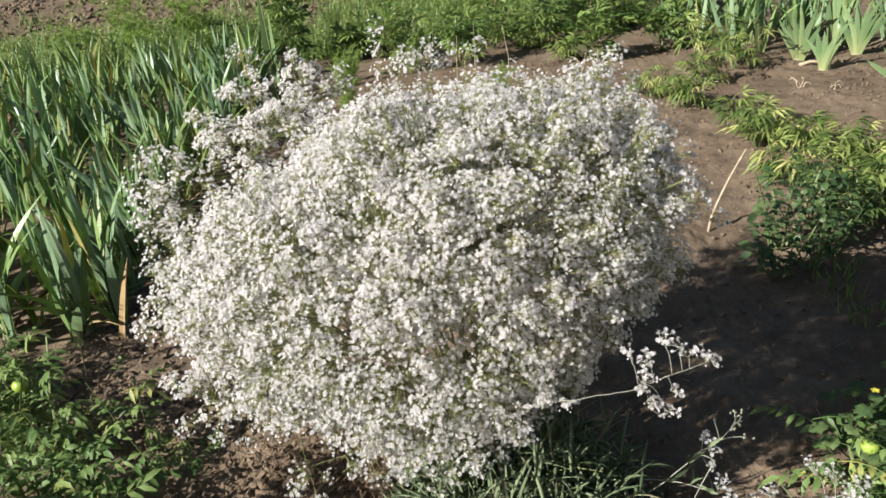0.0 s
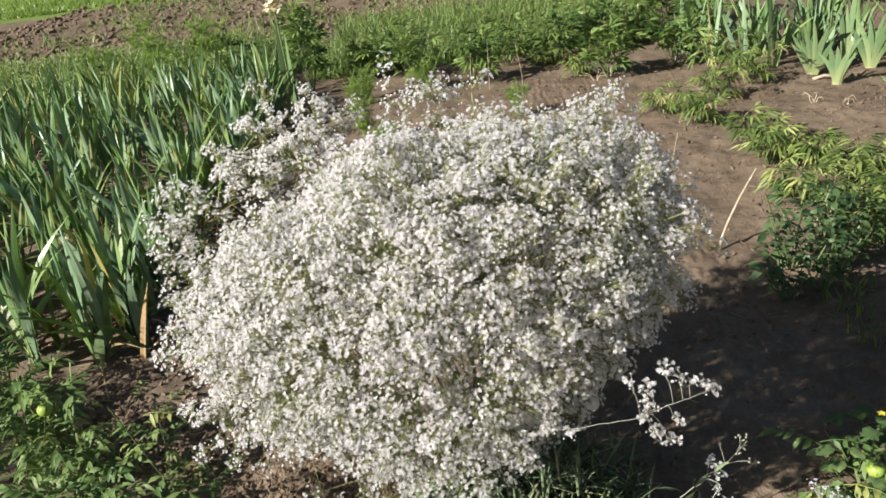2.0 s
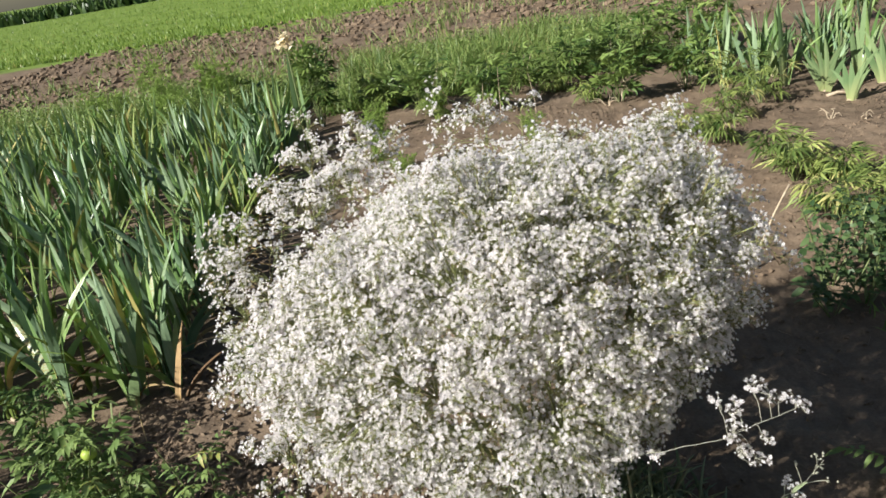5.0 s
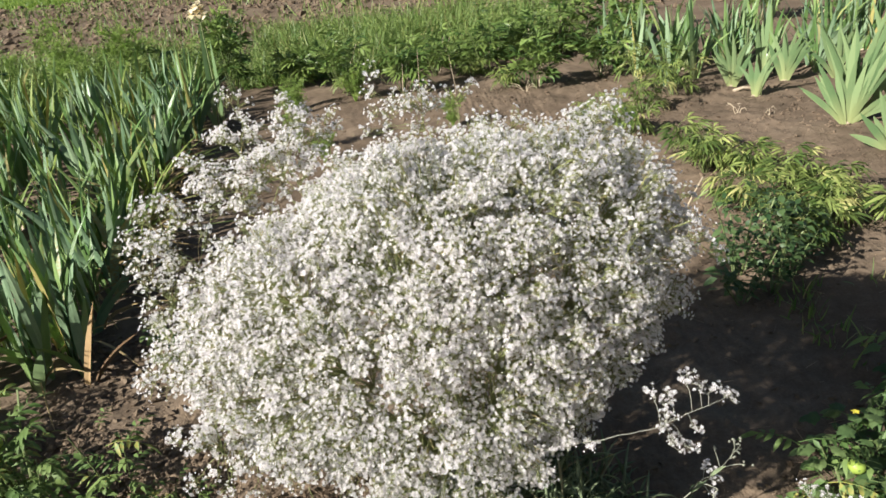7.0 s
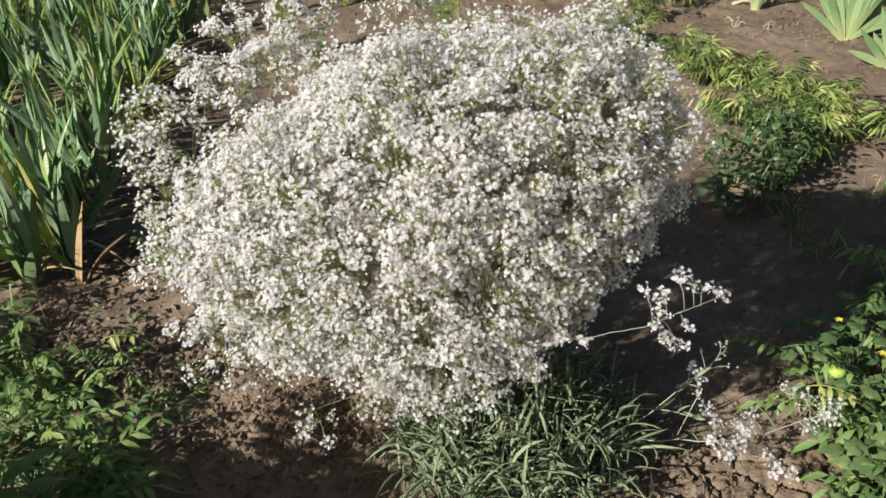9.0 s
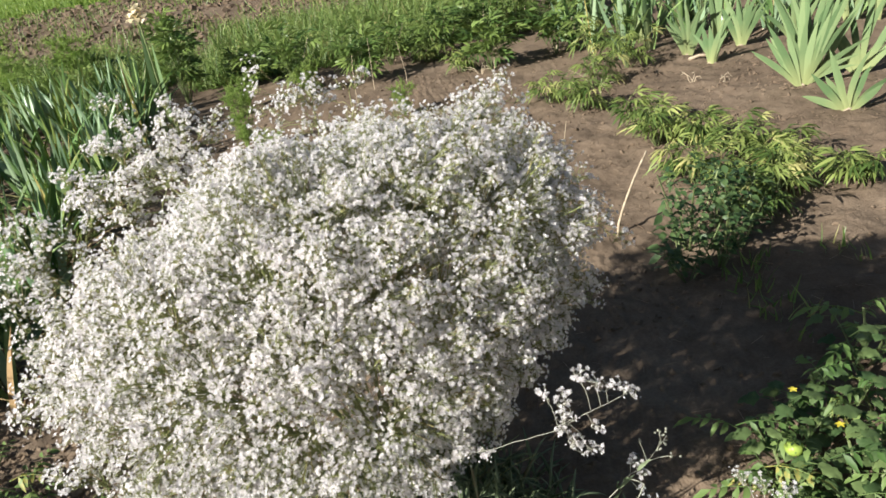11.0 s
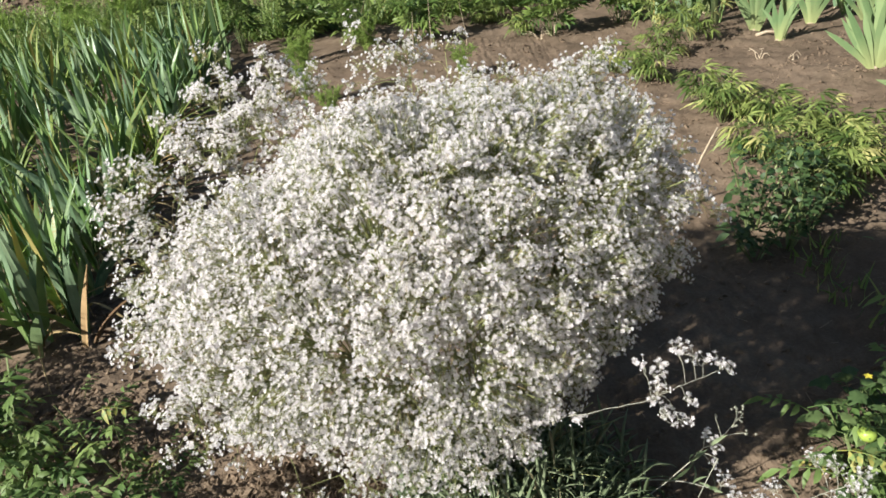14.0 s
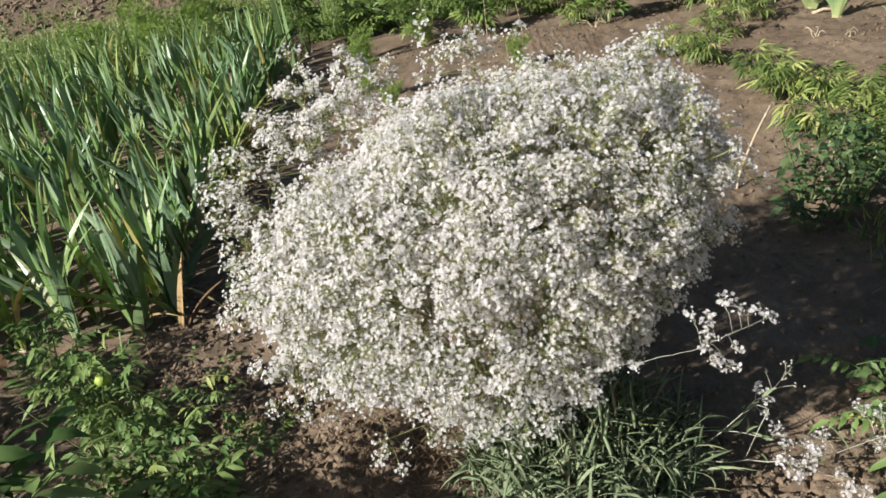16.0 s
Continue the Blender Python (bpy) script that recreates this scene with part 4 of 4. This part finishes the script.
BROAD_LEAVES = [broad_leaf("broad_leaf", BROAD, rng.uniform(0.07, 0.115), rng.uniform(0.045, 0.08)) for _ in range(5)]

# peony row behind the bare soil
for x, y, h, s in ((-0.55, 7.1, 0.42, 0.3), (-0.95, 7.3, 0.32, 0.25), (0.0, 6.6, 0.42, 0.26), (0.3, 7.15, 0.4, 0.3), (0.75, 7.1, 0.46, 0.32), (1.15, 7.3, 0.46, 0.32), (1.5, 7.5, 0.5, 0.3), (1.85, 7.9, 0.62, 0.36),
                   (2.3, 8.0, 0.58, 0.34), (1.6, 6.35, 0.36, 0.28), (1.05, 6.2, 0.34, 0.28), (2.0, 7.2, 0.44, 0.3), (4.2, 7.9, 0.62, 0.42), (4.75, 8.0, 0.58, 0.4), (3.7, 8.1, 0.5, 0.35), (-2.4, 8.0, 0.35, 0.3), (5.3, 7.8, 0.55, 0.4)):
    leafy_plant("peony_plant", x, y, h * 0.92, s * 0.66, 8, 6, PEONY_LEAVES, "dark green peony bush on tilled soil", "peony", "peonies behind the bare soil", bare=2, up=34, scale=(0.55, 1.0))
leafy_plant("peony_plant", -1.48, 7.1, 0.74, 0.17, 9, 9, PEONY_LEAVES, "tall dark peony bush beside a pale iris", "peony", "peonies behind the bare soil", scale=(0.6, 0.95), up=40)
# yellowing row
for x, y, h, s in ((1.22, 5.05, 0.2, 0.15), (1.36, 4.7, 0.2, 0.14), (1.75, 5.8, 0.4, 0.24), (1.9, 5.5, 0.32, 0.2), (0.62, 7.0, 0.18, 0.2), (0.85, 6.35, 0.18, 0.18), (-0.45, 6.75, 0.2, 0.2), (1.52, 4.15, 0.22, 0.14),
                   (1.5, 3.85, 0.24, 0.15), (1.66, 3.75, 0.2, 0.15), (1.78, 3.5, 0.2, 0.15), (1.9, 3.38, 0.16, 0.13), (1.45, 3.3, 0.22, 0.15), (1.6, 3.1, 0.22, 0.15), (1.78, 3.08, 0.18, 0.13), (2.05, 3.0, 0.13, 0.12), (1.55, 2.85, 0.2, 0.13), (1.6, 5.2, 0.26, 0.18)):
    leafy_plant("peony_plant", x, y, h * 0.85, s * 0.9, 6, 6, YELLOW_LEAVES, "low peony with yellowing leaves on dry soil", "peony", "yellowing peonies in a row", scale=(0.35, 0.78), up=26)
# dark leafy plants beside the bush; their leaf colour is lowered for its shade
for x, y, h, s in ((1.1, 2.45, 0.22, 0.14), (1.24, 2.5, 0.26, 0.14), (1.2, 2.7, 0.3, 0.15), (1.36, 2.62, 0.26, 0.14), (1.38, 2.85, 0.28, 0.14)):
    leafy_plant("dahlia_plant", x, y, h, s, 6, 8, DARK_LEAVES, "dark green leafy dahlia with bush shade in its colour", "dahlia", "dahlias beside the bush", scale=(0.3, 0.58), up=30)

# tomatoes
fb = Build()
ball_v, ball_f = [], []
for i in range(9):
    for j in range(12):
        th, ph = math.pi * i / 8, 2 * math.pi * j / 12
        r = math.sin(th) * (1 + 0.03 * math.cos(5 * ph))
        ball_v.append((r * math.cos(ph), r * math.sin(ph), 0.86 * math.cos(th) - 0.1 * math.exp(-(th / 0.35) ** 2)))
ball_f = [(i * 12 + j, (i + 1) * 12 + j, (i + 1) * 12 + (j + 1) % 12, i * 12 + (j + 1) % 12) for i in range(8) for j in range(12)]
fb.add(np.array(ball_v), ball_f)
FRUIT_MESH = fb.mesh("tomato_fruit", FRUIT)
cb = Build()
for k in range(5):
    a = k * 1.2566
    leaflet(cb, (0, 0, 0.8), (math.cos(a), math.sin(a), 0.1), (-math.sin(a), math.cos(a), 0), 0.8, 0.3, 0.2)
cb.tube([(0, 0, 0.75), (0.1, 0, 1.3)], 0.1, 0.08, 5)
CALYX = cb.mesh("calyx", TOMATO)
bloom = Build()
for k in range(5):
    a = k * 1.2566
    leaflet(bloom, (0, 0, 0), (math.cos(a), math.sin(a), 0.3), (-math.sin(a), math.cos(a), 0), 0.012, 0.008, 0.4)
YELLOW_FLOWER = bloom.mesh("yellow_flower", YELLOW_BLOOM)


def fruit_on(plant, x, y, z, r):
    fr = part("fruit", FRUIT_MESH, plant, Matrix.Translation(Vector((x, y, z)) - plant.location) @ Matrix.Diagonal((r, r, r, 1)), "round unripe green tomato")
    part("calyx", CALYX, fr)


toms = []
# the last four stand out of view, added to shade the soil
for x, y, h, s in ((-1.24, 1.82, 0.33, 0.13), (-1.14, 1.71, 0.26, 0.12), (-1.3, 1.73, 0.32, 0.12), (-1.0, 1.5, 0.2, 0.14), (-0.9, 1.42, 0.17, 0.13), (-1.09, 1.46, 0.18, 0.1), (-0.84, 1.28, 0.15, 0.12),
                   (-0.78, 1.14, 0.2, 0.13), (-0.98, 1.1, 0.3, 0.16), (-1.15, 0.98, 0.3, 0.16), (-1.38, 1.15, 0.3, 0.16), (-0.92, 0.86, 0.38, 0.16), (-1.66, 2.2, 0.3, 0.12), (-1.5, 2.04, 0.27, 0.13), (-2.3, 1.25, 0.5, 0.2), (-2.2, 1.5, 0.45, 0.2), (-1.86, 1.74, 0.5, 0.17), (-2.0, 1.92, 0.52, 0.18)):
    toms.append(leafy_plant("tomato_plant", x, y, h, s, 5, 6, TOMATO_LEAVES, "sprawling green tomato plant on tilled soil", "tomato plant", "tomato plants by the iris bed", low=0.15, scale=(0.45, 0.9), up=25))
fruit_on(toms[0], -1.2, 1.74, 0.25, 0.022)
leafy_plant("tomato_plant", -0.88, 1.7, 0.3, 0.04, 2, 7, TOMATO_LEAVES, "young upright tomato shoot on crumbly soil", "tomato plant", "tomato plants by the iris bed", scale=(0.4, 0.7))
leafy_plant("tomato_plant", -0.78, 1.68, 0.07, 0.14, 4, 4, TOMATO_LEAVES, "low sprawling tomato shoot on crumbly soil", "tomato plant", "tomato plants by the iris bed", scale=(0.35, 0.55))
right_toms = []
for x, y, h, s in ((0.95, 1.5, 0.14, 0.16), (1.1, 1.55, 0.16, 0.18), (0.9, 1.36, 0.12, 0.12), (1.05, 1.32, 0.14, 0.16), (1.25, 1.6, 0.16, 0.18), (0.98, 1.16, 0.12, 0.14), (1.2, 1.36, 0.14, 0.16), (0.82, 1.02, 0.1, 0.12), (1.35, 1.8, 0.18, 0.18), (0.92, 1.24, 0.13, 0.13), (1.02, 1.08, 0.12, 0.14), (0.9, 1.08, 0.12, 0.12), (1.12, 1.2, 0.14, 0.15)):
    right_toms.append(leafy_plant("tomato_plant", x, y, h, s, 5, 6, BROAD_LEAVES + TOMATO_LEAVES[:1], "broad-leaved sprawling tomato plant with small yellow flowers", "tomato plant", "tomato plants beside the shaded soil", low=0.2, up=8, scale=(0.5, 0.85)))
fruit_on(right_toms[2], 0.923, 1.398, 0.113, 0.021)
for pl, (x, y, z) in ((right_toms[5], (0.95, 1.18, 0.14)), (right_toms[7], (0.84, 1.02, 0.11)), (right_toms[3], (1.03, 1.4, 0.15)), (right_toms[0], (1.0, 1.55, 0.15))):
    part("flower", YELLOW_FLOWER, pl, Matrix.Translation(Vector((x, y, z)) - pl.location), "small yellow flower")

# low weeds between the iris bed and the bush
for x, y, h in ((-1.05, 2.66, 0.1), (-1.0, 2.6, 0.09), (-0.98, 2.5, 0.07), (-0.9, 2.56, 0.06), (-0.62, 2.02, 0.08), (-0.7, 3.1, 0.08)):
    leafy_plant("low_weed", x, y, h, 0.07, 4, 3, BROAD_LEAVES, "small green broad-leaved weed on shaded soil", "weed", "small weeds by the bush", scale=(0.35, 0.6))

# unseen tall tomato rows, added so that their shade falls across the soil
for x, y, h in ((-1.45, 0.73, 0.72), (-1.6, 0.63, 0.85), (-1.75, 0.57, 0.95), (-1.36, 0.62, 0.72), (-1.2, 0.62, 0.68), (-1.45, 0.44, 0.8), (-1.28, 0.5, 0.76), (-1.1, 0.44, 0.66), (-1.3, 0.3, 0.8), (-1.0, 0.56, 0.58), (-1.0, 0.3, 0.7), (-1.15, 0.7, 0.58), (-0.98, 0.64, 0.58), (-0.9, 0.48, 0.5), (-1.22, 0.78, 0.58), (-1.1, 0.78, 0.56)):
    leafy_plant("tomato_plant", x, y, h, 0.18, 5, 8, TOMATO_LEAVES, "unseen tall tomato plant added to shade the soil", "tomato plant", "tall tomato plants", low=0.15, scale=(1.45, 2.1))
for x, y, h in ((-2.5, 1.2, 0.8), (-2.3, 1.4, 0.82), (-2.6, 1.55, 0.82), (-2.4, 1.72, 0.74)):
    leafy_plant("tomato_plant", x, y, h, 0.17, 4, 8, TOMATO_LEAVES, "unseen tall tomato plant added to shade the soil", "tomato plant", "tall tomato plants", low=0.15, scale=(1.0, 1.4))

# tall pale iris in bloom
tall = iris_fan(-1.42, 5.95, 2, (0.4, 0.5), PALE_LEAVES, "tall iris in cream bloom at the bed end", "", fan=10)
for dx, turn, tall_by in ((-0.01, 20, 0.82), (0.05, -30, 0.7), (0.02, 70, 0.76)):
    part("leaf", PALE_LEAVES[0], tall, pose(dx, 0, 0, 0, 1.5, turn) @ Matrix.Diagonal((0.75, 1, tall_by, 1)), "tall upright blue-green leaf")
sb = Build()
sb.tube([(0.03, 0, 0), (0.035, 0.0, 0.45), (0.03, 0, 0.9)], 0.008, 0.005, 6)
part("flower_stalk", sb.mesh("flower_stalk", STEM), tall)
pb = Build()
for k in range(6):
    a = k * 1.0472
    leaflet(pb, (0, 0, 0), (math.cos(a) * 0.7, math.sin(a) * 0.7, 0.7 if k % 2 else 0.1), (-math.sin(a), math.cos(a), 0), 0.055, 0.045, 0.2 if k % 2 else 1.1)
BLOOM = pb.mesh("cream_flower", CREAM)
for dx, dy, z in ((0.03, 0, 0.92), (-0.03, 0.01, 0.86), (0.07, -0.01, 0.85), (0.02, -0.02, 0.86), (0.05, 0.01, 0.89), (0.0, 0.0, 0.9)):
    part("flower", BLOOM, tall, pose(dx, dy, z, 0, 0, rng.uniform(0, 90)), "cream iris flower")

# feathery dill


def dill(x, y, height, spread, label):
    b = Build()
    fat = 1.0 + 0.5 * max(0, y - 4)
    for s in range(9):
        a = s * 0.7 + rng.uniform(-0.3, 0.3)
        top = np.array([spread * rng.uniform(0.2, 1) * math.cos(a), spread * rng.uniform(0.2, 1) * math.sin(a), height * rng.uniform(0.7, 1)])
        line = bend((0, 0, -0.01), top, 0.02, 7)
        b.tube(line, 0.003, 0.001, 4)
        for k in range(13):
            t = rng.uniform(0.2, 1)
            p = np.array([np.interp(t, np.linspace(0, 1, 7), line[:, i]) for i in range(3)])
            d = rng.normal(size=3)
            d[2] = abs(d[2]) * 0.6 + 0.2
            d *= height * 0.16 / np.linalg.norm(d)
            b.tube([p, p + d], 0.0012 * fat, 0.0006 * fat, 3)
            for _ in range(9):
                q = p + d * rng.uniform(0.2, 1)
                e = rng.normal(size=3) * height * 0.045 + d * 0.15
                b.tube([q, q + e], 0.0013 * fat, 0.0006 * fat, 3)
    plant = tagged(new("dill_plant"), label, "dill", "feathery dill plants")
    plant.location = (x, y, rise(x, y))
    part("fronds", b.mesh("dill_fronds", DILL), plant)


for x, y, h, s in ((-3.2, 7.9, 0.78, 0.3), (-2.6, 7.9, 0.72, 0.2), (-3.9, 8.2, 0.5, 0.35), (-2.9, 7.4, 0.5, 0.3), (-0.74, 5.1, 0.42, 0.1), (-0.55, 4.8, 0.2, 0.12), (0.3, 5.3, 0.22, 0.12), (-0.88, 6.45, 0.26, 0.16), (-0.4, 6.5, 0.3, 0.15)):
    dill(x, y, h, s, "feathery light green dill plant on tilled soil")


def blades_field(name, label, n, where, height, width, material, category="grass", lean=0.35):
    """Loose upright blades as one mass."""
    b = Build()
    v, f = [], []
    for i in range(4):
        t = i / 3
        w = 0.5 * (1 - t) ** 0.7 + 0.02
        v += [(-w, t * t * 0.35, t), (w, t * t * 0.35, t)]
    f = [(i * 2, i * 2 + 1, i * 2 + 3, i * 2 + 2) for i in range(3)]
    pts = []
    while len(pts) < n:
        p = where()
        if p is not None:
            pts.append((p[0], p[1], rise(p[0], p[1])))
    h = rng.uniform(height[0], height[1], n)
    w = rng.uniform(width[0], width[1], n)
    b.many(v, f, np.array(pts), random_turns(n, lean), np.stack([w, h, h], 1))
    return tagged(new(name, b.mesh(name, material)), label, category, kind="stuff")


def leaf_mass(name, label, n, where, height, size, material, category="weeds"):
    """A loose mass of small pointed leaves over the ground, in mounds of uneven height."""
    kite = [(0, 0, 0), (0.5, 0.3, 0.08), (0.55, 0, 0), (0.5, -0.3, 0.08), (1, 0, -0.15)]
    b = Build()
    pts = []
    while len(pts) < n:
        p = where()
        if p is not None:
            top = height * (0.45 + 0.55 * smooth_step(-0.4, 0.5, noise.noise((p[0] * 2.3, p[1] * 2.3, 3.0))))
            pts.append((p[0], p[1], rise(p[0], p[1]) + top * rng.uniform(0.0, 1.0) ** 0.7))
    b.many(kite, [(0, 2, 1), (0, 3, 2), (1, 2, 4), (2, 3, 4)], np.array(pts), random_turns(n, 1.1), rng.uniform(size[0], size[1], n))
    return tagged(new(name, b.mesh(name, material)), label, category, kind="stuff")


def in_box(x0, x1, y0, y1, scale=0.0, cut=0.0):
    def pick():
        x, y = rng.uniform(x0, x1), rng.uniform(y0, y1)
        if scale and noise.noise((x * scale, y * scale, 7.0)) < cut:
            return None
        return x, y
    return pick


blades_field("tall_weeds", "tall thin grey-green weeds behind the peonies", 15000, in_box(-1.6, 1.8, 7.5, 10.6, 1.3, -0.3), (0.08, 0.36), (0.007, 0.016), WEED, "weeds", 1.05)
leaf_mass("leafy_weeds", "low leafy green weeds behind the iris bed", 26000, in_box(-6.2, -1.8, 6.7, 9.8, 1.1, -0.2), 0.4, (0.02, 0.055), WEED_LEAF)
leaf_mass("rear_weeds", "low grey-green weeds behind the peonies", 16000, in_box(-1.6, 1.8, 7.5, 10.4, 1.3, -0.25), 0.34, (0.015, 0.042), WEED_LEAF)
blades_field("low_weeds", "low green weeds behind the iris bed", 9000, in_box(-5.8, -1.8, 6.8, 9.6, 1.6, -0.25), (0.12, 0.42), (0.008, 0.02), WEED, "weeds", 0.8)
blades_field("sparse_weeds", "sparse weeds in the far tilled plot", 3500, in_box(-8, 9, 10, 19, 0.8, 0.1), (0.08, 0.3), (0.01, 0.022), WEED, "weeds", 0.8)
blades_field("shade_weeds", "short grass weeds on the shaded soil", 110, in_box(1.2, 1.7, 1.95, 2.5, 3.0, 0.0), (0.03, 0.1), (0.005, 0.01), WEED, "weeds", 1.0)


def meadow():
    y = 20.2 + 60 * rng.uniform() ** 2.2
    x = rng.uniform(-0.85, 0.75) * (y + 3)
    if noise.noise((x * 0.5, y * 0.5, 0.0)) * 1.2 + y < 20.3:
        return None
    return x, y


blades_field("meadow_grass", "bright sunlit meadow grass beyond the plot", 40000, meadow, (0.05, 0.16), (0.018, 0.036), TURF, "grass", 0.6)
blades_field("crop_row", "low row of leafy crops beyond the plot", 1500, in_box(1.5, 8.5, 15.0, 16.4, 1.5, 0.0), (0.04, 0.16), (0.03, 0.07), WEED, "crops", 0.9)

# single tall weeds
for x, y, h in ((3.1, 13.6, 0.55), (1.35, 9.6, 0.6), (1.0, 9.4, 0.55), (6.2, 13.5, 0.45), (0.55, 15.5, 0.5), (-3.6, 7.3, 0.6)):
    leafy_plant("tall_weed", x, y, h, 0.08, 2, 6, BROAD_LEAVES, "single tall leafy weed on tilled soil", "weed", "single tall weeds", scale=(0.8, 1.4))

# far road and hedge
rb = Build()
rb.add([(-260, 230, 0.05), (-30, 88, 0.05), (10, 80, 0.05), (10, 86, 0.05), (-28, 100, 0.05), (-258, 300, 0.05)], [(0, 1, 4, 5), (1, 2, 3, 4)])
tagged(new("road", rb.mesh("road", ROAD, False)), "pale grey road far beyond the meadow", "road", kind="structure")


def hedge_line():
    t = rng.uniform()
    return -60 + 36 * t + rng.normal() * 0.8, 66 + 10 * t + rng.normal() * 1.2


blades_field("hedge", "dark green hedge along the far road", 6000, hedge_line, (0.4, 1.3), (0.2, 0.5), HEDGE, "hedge", 0.9)

# ---- small things on the soil ----
stick = Build()
stick.tube([(0.0, 0, -0.02), (0.016, 0.015, 0.05), (0.04, 0.03, 0.1), (0.069, 0.047, 0.15), (0.1, 0.064, 0.2), (0.135, 0.082, 0.25), (0.172, 0.1, 0.3)], 0.0062, 0.0042, 7, True)
st = tagged(new("garden_stick", stick.mesh("garden_stick", WOODY)), "pale bent dry stalk stuck in soil", "stick")
st.location = (0.988, 2.907, rise(0.988, 2.907))


def dry_stump(x, y, label, n=4, h=0.08):
    b = Build()
    for _ in range(n):
        a = rng.uniform(0, 6.28)
        e = np.array([math.cos(a) * h * rng.uniform(0.2, 1.2), math.sin(a) * h * rng.uniform(0.2, 1.2), h * rng.uniform(0.2, 1)])
        b.tube(bend((0, 0, -0.01), e, 0.03, 5) + rng.normal(size=(5, 3)) * 0.006, 0.0035, 0.0015, 5)
    ob = tagged(new("dry_stump", b.mesh("dry_stump", WOODY)), label, "dry stalks", "dry cut stalks on the soil")
    ob.location = (x, y, rise(x, y))


dry_stump(2.1, 4.85, "pale dry cut stalks standing in bare soil")
dry_stump(2.25, 4.75, "pale dry cut stalks standing in bare soil", 3, 0.07)
dry_stump(0.95, 6.15, "pinkish dry cut stalks standing in bare soil", 6, 0.14)
dry_stump(1.55, 5.05, "dry bent stalks beside a yellowing peony", 3, 0.2)
root = Build()
root.tube([(0, 0, 0.01), (0.08, 0.02, 0.02), (0.16, -0.03, 0.015), (0.2, -0.02, 0.05)], 0.012, 0.008, 6, True)
rt = tagged(new("bare_root", root.mesh("bare_root", WOODY)), "pale bare iris root lying on soil", "root")
rt.location = (2.3, 5.4, rise(2.3, 5.4))
for x, y, h in ((0.35, 5.6, 0.45), (0.12, 6.3, 0.4), (-0.02, 5.9, 0.35), (0.62, 3.4, 0.25), (0.95, 3.6, 0.3)):
    b = Build()
    b.tube([(0, 0, -0.01), (0.01, 0.01, h * 0.5), (rng.uniform(-0.04, 0.04), 0, h)], 0.003, 0.0015, 4)
    ob = tagged(new("dry_stalk", b.mesh("dry_stalk_mesh", WOODY)), "thin dry upright stalk in bare soil", "stalk", "thin dry stalks")
    ob.location = (x, y, rise(x, y))

# dead brown stems heaped below the bush
lb = Build()
for _ in range(900):
    x, y = rng.normal(-0.22, 0.17), rng.normal(1.5, 0.09)
    z = rise(x, y) + 0.005
    a, ln = rng.uniform(0, 6.28), rng.uniform(0.02, 0.07)
    lb.tube([(x, y, z), (x + ln * math.cos(a) * 0.7, y + ln * math.sin(a) * 0.7, z + ln * rng.uniform(0.0, 0.9))], 0.0013, 0.0008, 3)
tagged(new("dead_stems", lb.mesh("dead_stems", STRAW)), "dead brown stems and litter below the bush", "plant litter", kind="stuff")
lb = Build()
for _ in range(1500):
    x, y = rng.uniform(-1.6, 3.0), rng.uniform(1.0, 6.5)
    z = rise(x, y) + 0.003
    a, ln = rng.uniform(0, 6.28), rng.uniform(0.015, 0.06)
    lb.tube([(x, y, z), (x + ln * math.cos(a), y + ln * math.sin(a), z + 0.004)], 0.0012, 0.0008, 3)
tagged(new("straw_litter", lb.mesh("straw_litter", STRAW)), "bits of dry straw strewn over soil", "plant litter", kind="stuff")
